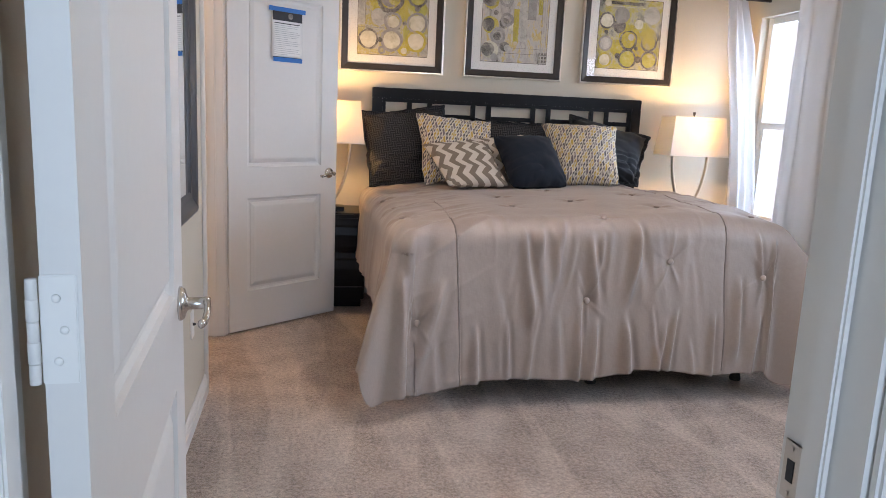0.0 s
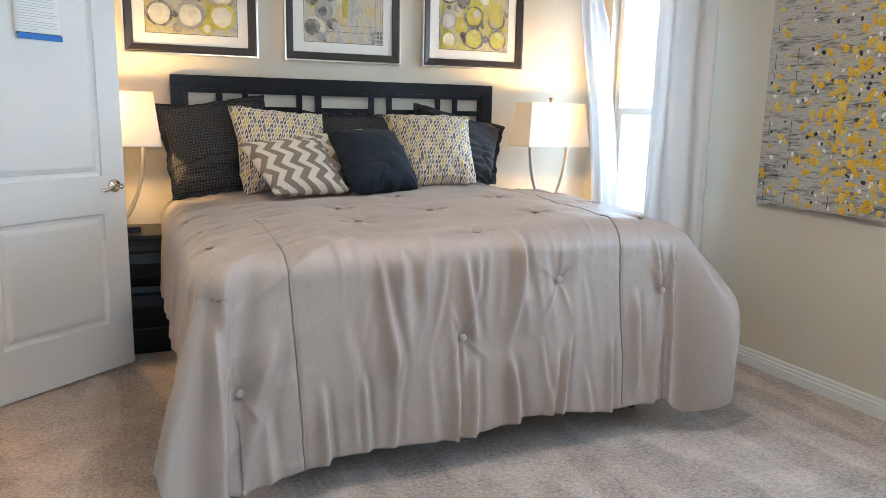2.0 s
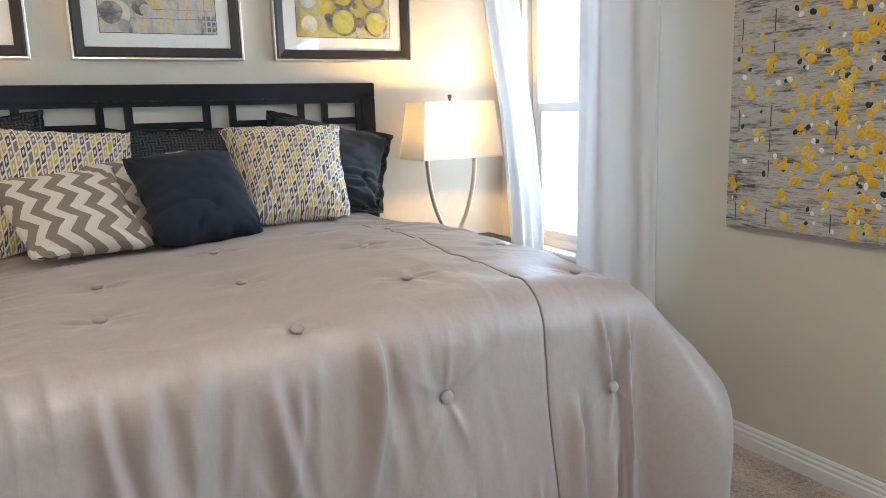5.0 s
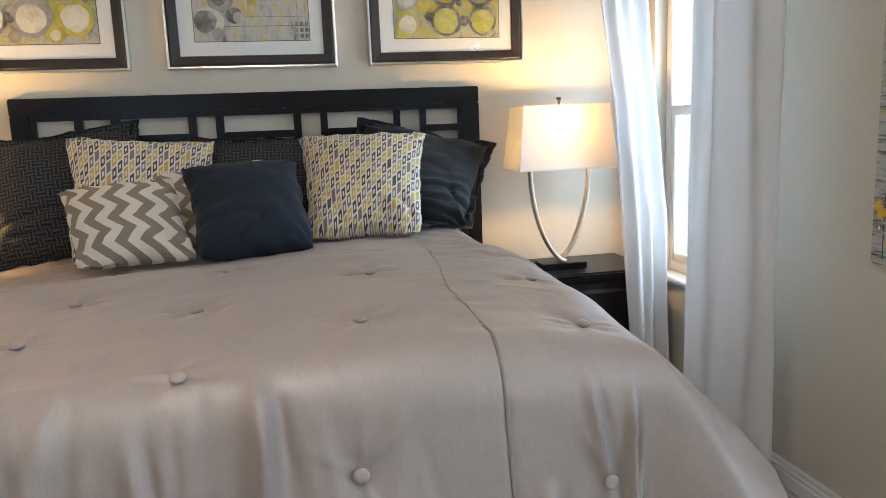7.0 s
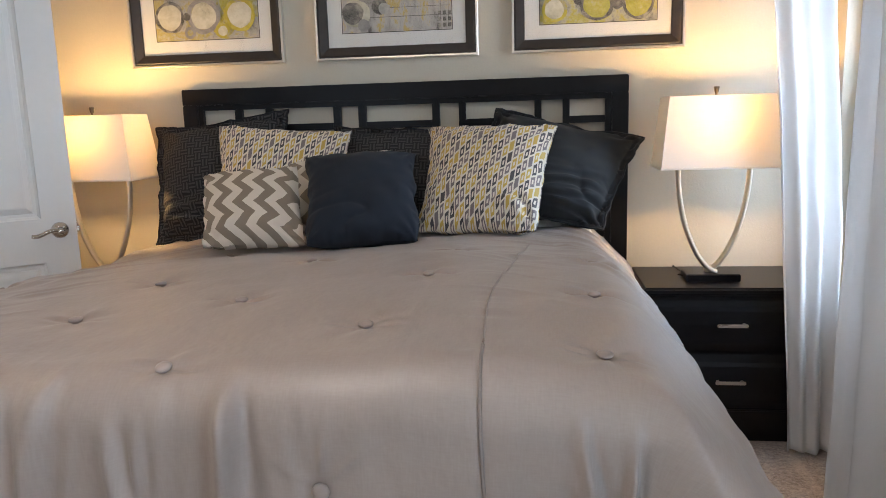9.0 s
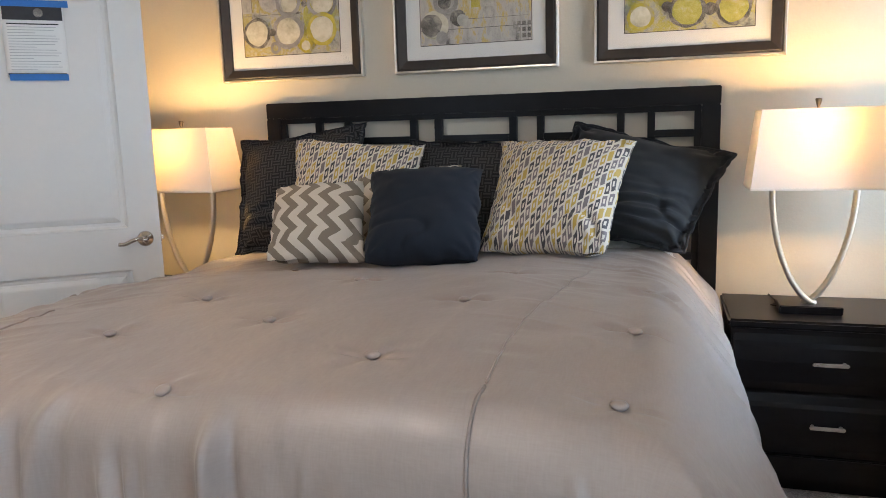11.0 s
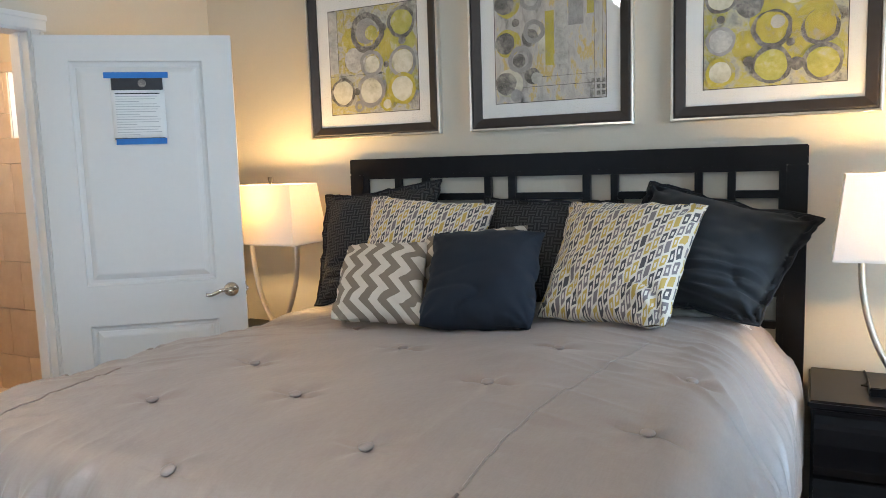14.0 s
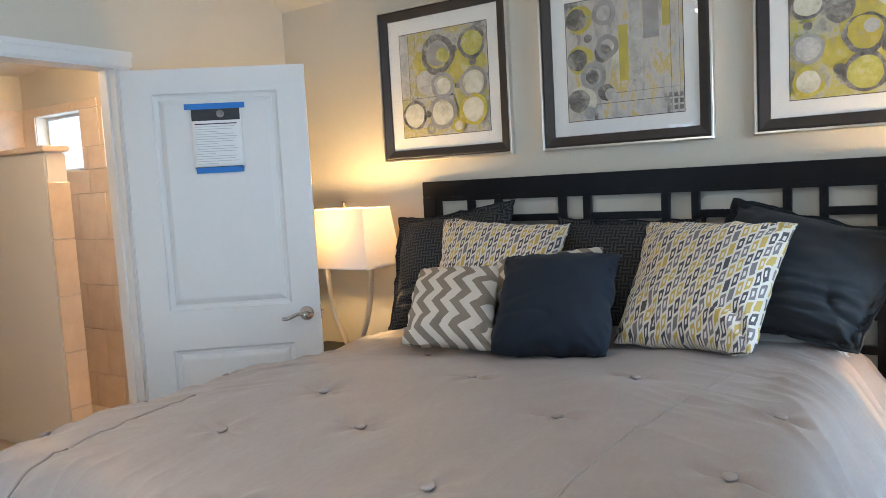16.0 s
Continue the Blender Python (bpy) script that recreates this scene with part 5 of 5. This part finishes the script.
# ---- framed pictures over the bed ----
def flat_disc(x, z, r, y, inner=0.0, segs=40, wob=0.03, seed=0.0):
    """A painted disc or ring lying in the picture's plane."""
    bm = bmesh.new()
    o, i_ = [], []
    for k in range(segs):
        a = 2 * math.pi * k / segs
        rr = r * (1 + wob * math.sin(3 * a + seed) + wob * 0.6 * math.sin(7 * a + 2 * seed))
        o.append(bm.verts.new((x + rr * math.cos(a), y, z + rr * math.sin(a))))
        if inner:
            ri = rr * inner * (1 + 0.02 * math.sin(5 * a + seed))
            i_.append(bm.verts.new((x + ri * math.cos(a), y, z + ri * math.sin(a))))
    if inner:
        for k in range(segs):
            j = (k + 1) % segs
            bm.faces.new((o[k], o[j], i_[j], i_[k]))
    else:
        bm.faces.new(o)
    bm.normal_update()
    bmesh.ops.solidify(bm, geom=bm.faces[:], thickness=0.0003)
    bmesh.ops.recalc_face_normals(bm, faces=bm.faces)
    return bm


def picture(x0, label, ground, shapes, bars=()):
    """Framed print; shapes: (material, x, z, radius, inner) in the print's own unit square."""
    W, HT, y0 = 0.727, 0.74, YN
    p = thing("framed_picture", label, "picture", (x0, y0, 1.598), group="pictures over the bed")
    fr = bmesh.new()
    prof = [(0.011, 0.0), (0.011, 0.026), (0.020, 0.029), (0.044, 0.022), (0.054, 0.019), (0.056, 0.012)]
    rect = lambda i: [(i, i), (W - i, i), (W - i, HT - i), (i, HT - i)]

    def sweep(bm, prof):
        for (i0, d0), (i1, d1) in zip(prof, prof[1:]):
            a, b = rect(i0), rect(i1)
            for k in range(4):
                q = [(a[k][0], -d0, a[k][1]), (a[(k + 1) % 4][0], -d0, a[(k + 1) % 4][1]), (b[(k + 1) % 4][0], -d1, b[(k + 1) % 4][1]), (b[k][0], -d1, b[k][1])]
                bm.faces.new([bm.verts.new(c) for c in q])
        bmesh.ops.remove_doubles(bm, verts=bm.verts, dist=0.0002)
        bmesh.ops.recalc_face_normals(bm, faces=bm.faces)
        return bm

    part("frame", sweep(fr, prof), FRAME_DARK, p, "dark brown frame")
    part("outer_edge", sweep(bmesh.new(), [(0.0, 0.0), (0.0, 0.030), (0.003, 0.032), (0.010, 0.031), (0.011, 0.026)]), SILVER, p, "silver leaf outer edge")
    part("mat_board", box(0.05, W - 0.05, -0.010, -0.004, 0.05, HT - 0.05), MAT_BOARD, p, "white mat board")
    a0, a1, b0, b1 = 0.122, 0.612, 0.117, 0.612
    art = part("print", box(a0, a1, -0.0108, -0.0100, b0, b1), ground, p, "abstract print of circles in yellow and grey")
    part("bevel_line", box(a0 - 0.003, a1 + 0.003, -0.0104, -0.0098, b0 - 0.003, b1 + 0.003), FRAME_DARK, p)
    s = a1 - a0
    for k, (m, u, v, r, inner) in enumerate(shapes):
        part("painted_shape", flat_disc(a0 + u * s, b0 + v * s, r * s, -0.0113 - 0.0003 * k, inner, seed=k * 1.3), m, art)
    for k, (m, u0, u1, v0, v1) in enumerate(bars):
        part("painted_bar", box(a0 + u0 * s, a0 + u1 * s, -0.0116 - 0.00002 * k, -0.0110, b0 + v0 * s, b0 + v1 * s), m, art)
    g = part("glass", box(0.052, W - 0.052, -0.0175, -0.0155, 0.052, HT - 0.052), GLASS, p)
    g.visible_shadow = False
    return p


Y, G, C, D, R, M = PAINT_YELLOW, PAINT_GREEN, PAINT_CREAM, PAINT_DARK, PAINT_GREY, PAINT_MIST
picture(0.902, "framed abstract print, yellow discs and dark rings", ART_A, [
    (Y, 0.68, 0.63, 0.17, 0), (G, 0.84, 0.66, 0.14, 0), (Y, 0.28, 0.70, 0.13, 0), (G, 0.80, 0.34, 0.16, 0), (Y, 0.66, 0.12, 0.11, 0), (M, 0.30, 0.52, 0.12, 0),
    (D, 0.45, 0.77, 0.19, 0.70), (R, 0.44, 0.78, 0.12, 0), (G, 0.50, 0.76, 0.07, 0), (D, 0.835, 0.83, 0.150, 0.76), (G, 0.84, 0.83, 0.115, 0), (D, 0.84, 0.66, 0.04, 0), (D, 0.64, 0.80, 0.035, 0),
    (R, 0.84, 0.46, 0.15, 0.78), (C, 0.84, 0.46, 0.115, 0), (R, 0.49, 0.47, 0.13, 0.72), (C, 0.50, 0.46, 0.08, 0), (D, 0.66, 0.45, 0.03, 0),
    (D, 0.15, 0.21, 0.142, 0.76), (C, 0.15, 0.21, 0.115, 0), (R, 0.48, 0.21, 0.16, 0.74), (C, 0.48, 0.21, 0.12, 0), (D, 0.315, 0.21, 0.035, 0), (Y, 0.83, 0.21, 0.15, 0.76), (C, 0.83, 0.21, 0.115, 0),
    (Y, 0.66, 0.075, 0.070, 0.6), (R, 0.34, 0.065, 0.055, 0.5), (C, 0.66, 0.07, 0.045, 0)],
    [(D, 0.0, 0.62, 0.372, 0.376), (D, 0.40, 0.60, 0.365, 0.385), (D, 0.10, 0.104, 0.35, 1.0), (D, 0.18, 0.183, 0.35, 1.0), (M, 0.0, 0.10, 0.4, 1.0)])
picture(1.780, "framed abstract print, grey and beige with half circles", ART_B, [
    (Y, 0.125, 0.86, 0.120, 0), (Y, 0.125, 0.52, 0.120, 0), (C, 0.135, 0.17, 0.125, 0), (D, 0.095, 0.86, 0.092, 0), (D, 0.095, 0.52, 0.092, 0), (D, 0.10, 0.17, 0.098, 0), (D, 0.20, 0.69, 0.035, 0), (D, 0.21, 0.34, 0.03, 0),
    (R, 0.35, 0.88, 0.105, 0.62), (M, 0.35, 0.88, 0.06, 0), (D, 0.33, 0.55, 0.075, 0), (R, 0.37, 0.60, 0.10, 0.6), (R, 0.24, 0.37, 0.115, 0.66), (D, 0.23, 0.36, 0.06, 0), (D, 0.35, 0.22, 0.07, 0), (M, 0.39, 0.20, 0.05, 0), (R, 0.20, 0.06, 0.055, 0)],
    [(Y, 0.47, 0.55, 0.30, 0.76), (PAINT_CREAM, 0.41, 0.47, 0.40, 0.62), (Y, 0.84, 0.90, 0.70, 1.0), (R, 0.68, 0.81, 0.62, 1.0), (M, 0.56, 0.67, 0.30, 0.95), (D, 0.0, 1.0, 0.125, 0.130), (D, 0.3, 0.98, 0.205, 0.209), (D, 0.90, 0.904, 0.0, 1.0), (D, 0.97, 0.973, 0.0, 1.0)]
    + [(D, 0.875 + 0.045 * i, 0.905 + 0.045 * i, 0.02 + 0.052 * j, 0.055 + 0.052 * j) for i in range(3) for j in range(3)])
picture(2.652, "framed abstract print, lime yellow discs joined by rings", ART_C, [
    (Y, 0.32, 0.31, 0.12, 0), (Y, 0.66, 0.31, 0.15, 0), (Y, 0.50, 0.48, 0.17, 0), (Y, 0.80, 0.46, 0.15, 0), (G, 0.86, 0.20, 0.13, 0), (D, 0.33, 0.62, 0.10, 0), (R, 0.36, 0.78, 0.12, 0), (M, 0.84, 0.80, 0.13, 0), (C, 0.64, 0.66, 0.07, 0),
    (D, 0.49, 0.42, 0.145, 0.74), (Y, 0.49, 0.44, 0.110, 0), (M, 0.53, 0.47, 0.05, 0), (D, 0.82, 0.40, 0.13, 0.76), (Y, 0.82, 0.43, 0.105, 0), (D, 0.33, 0.19, 0.04, 0), (D, 0.665, 0.15, 0.05, 0), (D, 0.62, 0.31, 0.03, 0),
    (D, 0.49, 0.155, 0.145, 0.76), (G, 0.49, 0.15, 0.115, 0), (D, 0.84, 0.15, 0.138, 0.76), (G, 0.84, 0.145, 0.108, 0),
    (D, 0.125, 0.69, 0.120, 0.78), (C, 0.125, 0.69, 0.095, 0), (D, 0.125, 0.525, 0.03, 0), (R, 0.125, 0.36, 0.110, 0.75), (M, 0.125, 0.36, 0.085, 0), (Y, 0.125, 0.12, 0.110, 0.74), (C, 0.125, 0.12, 0.082, 0), (C, 0.12, 0.945, 0.05, 0)],
    [(D, 0.15, 0.72, 0.93, 0.975), (C, 0.15, 0.72, 0.90, 0.908), (D, 0.765, 0.769, 0.12, 0.95)])


# ---- large canvas on the east wall ----
canvas = thing("canvas_painting", "large grey brushed canvas dotted with thick yellow paint", "painting", (XE, 3.53, 0.88))
part("canvas", box(-0.038, -0.004, -0.60, 0.60, 0, 1.22, 0.004), CANVAS, canvas)
rnd = random.Random(11)
dabs = {"yellow": bmesh.new(), "pale": bmesh.new(), "white": bmesh.new(), "black": bmesh.new()}


def dab(bm, y, z, r):
    n = 9
    ring = []
    ex = rnd.uniform(0.75, 1.1)
    ph = rnd.uniform(0, 6.28)
    for k in range(n):
        a = 2 * math.pi * k / n
        q = r * (1 + 0.14 * math.sin(2 * a + ph) + rnd.uniform(-0.06, 0.06))
        ring.append((q * math.cos(a) * ex, q * math.sin(a)))
    lo = [bm.verts.new((-0.0375, y + p, z + q)) for p, q in ring]
    mid = [bm.verts.new((-0.0375 - r * 0.20, y + p * 0.85, z + q * 0.85)) for p, q in ring]
    inn = [bm.verts.new((-0.0375 - r * 0.10, y + p * 0.5, z + q * 0.5)) for p, q in ring]
    for a_, b_ in ((lo, mid), (mid, inn)):
        for k in range(n):
            bm.faces.new((a_[k], a_[(k + 1) % n], b_[(k + 1) % n], b_[k]))
    bm.faces.new(inn)


for k in range(980):
    z = rnd.uniform(0.02, 1.19)
    if k % 4:
        c = -0.02 + 0.18 * math.sin(z * 3.0 + 0.6)
        y = rnd.gauss(c - 0.12, 0.19)
    else:
        y = rnd.uniform(-0.58, 0.58)
    if abs(y) > 0.585:
        continue
    q = rnd.random()
    kind = "yellow" if q < 0.44 else "pale" if q < 0.68 else "white" if q < 0.85 else "black"
    r = rnd.uniform(0.008, 0.019) if kind in ("yellow", "pale") else rnd.uniform(0.006, 0.012)
    dab(dabs[kind], y, z, r)
for key, mt in (("yellow", DAB_YELLOW), ("pale", DAB_PALE), ("white", DAB_WHITE), ("black", DAB_BLACK)):
    b = dabs[key]
    if key == "black":
        for yy in (0.555, 0.42, 0.17, -0.12, -0.33, -0.50):
            z = 0.02
            while z < 1.1:
                ln = rnd.uniform(0.01, 0.08)
                if rnd.random() < 0.55:
                    box(-0.0385, -0.0375, yy - 0.0018, yy + 0.0018, z, z + ln, into=b)
                z += ln + rnd.uniform(0.005, 0.05)
    bmesh.ops.recalc_face_normals(b, faces=b.faces)
    part("impasto", b, mt, canvas, "thick %s paint dabs" % key, True, "stuff")


# ---- dresser against the south wall ----
dr = thing("dresser", "black-stained dresser with overhanging top", "dresser", (2.35, YS + 0.01, 0))
part("top", box(-0.63, 0.63, 0.0, 0.60, 0.995, 1.026, 0.004), BLACK, dr)
part("body", box(-0.53, 0.53, 0.01, 0.46, 0.08, 0.995, 0.004), BLACK, dr)
for sx in (-0.5, 0.44):
    for sy in (0.03, 0.38):
        part("leg", box(sx, sx + 0.06, sy, sy + 0.06, 0, 0.08, 0.003), BLACK, dr)
for row in range(3):
    for c in range(2):
        d0 = part("drawer", box(-0.515 + c * 0.52, -0.005 + c * 0.52, 0.46, 0.478, 0.11 + row * 0.29, 0.385 + row * 0.29, 0.004), BLACK, dr)
        part("pull", box(-0.32 + c * 0.52, -0.20 + c * 0.52, 0.478, 0.50, 0.24 + row * 0.29, 0.255 + row * 0.29, 0.004), NICKEL, d0)


# ---- ceiling lights out of view: bathroom, shower and an added bedroom fill ----
# made-up fixture that houses the bedroom fill
light = thing("ceiling_light", "plain round ceiling fill light, added out of view", "light", (1.9, 2.8, 2.77))
part("diffuser", lathe([(0.03, -0.09), (0.12, -0.082), (0.18, -0.05), (0.20, -0.015), (0.20, 0.0)], 28), FIXTURE, light, "", True)

light = thing("ceiling_light", "round lit bathroom ceiling light", "light", (-0.45, 4.25, 2.45))
part("diffuser", lathe([(0.03, -0.035), (0.15, -0.032), (0.17, -0.02), (0.172, 0.0)], 28), FIXTURE, light, "", True)

light = thing("ceiling_light", "small recessed lit shower light", "light", (-0.75, 5.42, 2.45))
part("diffuser", lathe([(0.03, -0.012), (0.07, -0.012), (0.09, -0.004), (0.092, 0.0)], 24), FIXTURE, light, "", True)

pony = tagged(link_mesh("wall_shower", box(-2.52, -0.912, 5.000, 5.128, 0, 1.78, 0.012), WHITE), "painted shower half wall with tiled end", "", "", "structure")
b = box(-2.52, -0.893, 4.985, 5.142, 1.78, 1.812, 0.006)
cap = part("cap", b, TILE, pony, "beige tile cap")
bn = bpy.data.meshes.new("tile")
tb = box(-0.162, 0.162, 0, 0.010, -0.1605, 0.1605, 0.003, segments=1)
tb.to_mesh(tb_me := bn)
tb.free()
bn.materials.append(TILE)
bn2 = bpy.data.meshes.new("tile")
tb = box(-0.064, 0.064, 0, 0.012, -0.1605, 0.1605, 0.003, segments=1)
tb.to_mesh(bn2)
tb.free()
bn2.materials.append(TILE)
NWALL = bpy.data.objects["wall_north"]
backing = tagged(link_mesh("wall_shower_back", box(-2.52, -0.945, YN - 0.004, YN - 0.002, 0, 1.70), GLASS_RUST), "grout bed of the tiled shower wall", "", "", "structure")
HOLES = ((-2.35, -1.77, 1.71, 2.13), (-1.50, -0.94, 1.71, 2.13))


def wall_tile(x0, x1, z0, z1):
    full = abs((x1 - x0) - 0.327) < 1e-6 and abs((z1 - z0) - 0.325) < 1e-6
    me = bn
    if not full:
        me = bpy.data.meshes.new("tile")
        w_, h_ = (x1 - x0) / 2 - 0.0015, (z1 - z0) / 2 - 0.0015
        t_ = box(-w_, w_, 0, 0.010, -h_, h_, 0.0025, segments=1)
        t_.to_mesh(me)
        t_.free()
        me.materials.append(TILE)
    o = new("tile", me)
    o.matrix_world = pose((x0 + x1) / 2, YN - 0.013, (z0 + z1) / 2)
    o.parent = NWALL


def cut_tile(x0, x1, z0, z1, holes):
    if x1 - x0 < 0.02 or z1 - z0 < 0.02:
        return
    for a, b_, c, d in holes:
        if x0 < b_ and x1 > a and z0 < d and z1 > c:
            cut_tile(x0, x1, z0, c, holes)
            cut_tile(x0, x1, d, z1, holes)
            cut_tile(x0, a, max(z0, c), min(z1, d), holes)
            cut_tile(b_, x1, max(z0, c), min(z1, d), holes)
            return
    wall_tile(x0, x1, z0, z1)


for j in range(7):
    z0 = -0.0805 + 0.325 * j
    for i in range(9):
        x0 = -2.5285 - (0.1635 if j % 2 else 0) + 0.327 * i
        x1 = x0 + 0.327
        if x0 < -2.53:
            x0 = -2.515
        if x1 > XW - 0.13:
            continue
        cut_tile(x0, x1, z0, z0 + 0.325, HOLES)
for j in range(7):
    for i in range(2):
        o = new("tile", bn)
        o.parent = bpy.data.objects["wall_bathroom"]
        o.matrix_world = pose(-2.517, 5.59 - 0.327 * i, 0.082 + 0.325 * j, 0, 0, -90)
for j in range(6):
    zc = 0.147 + 0.325 * j
    if zc > 1.65:
        break
    o = new("tile", bn2)
    o.parent = pony
    o.matrix_world = pose(-0.901, 5.064, zc, 0, 0, 90)
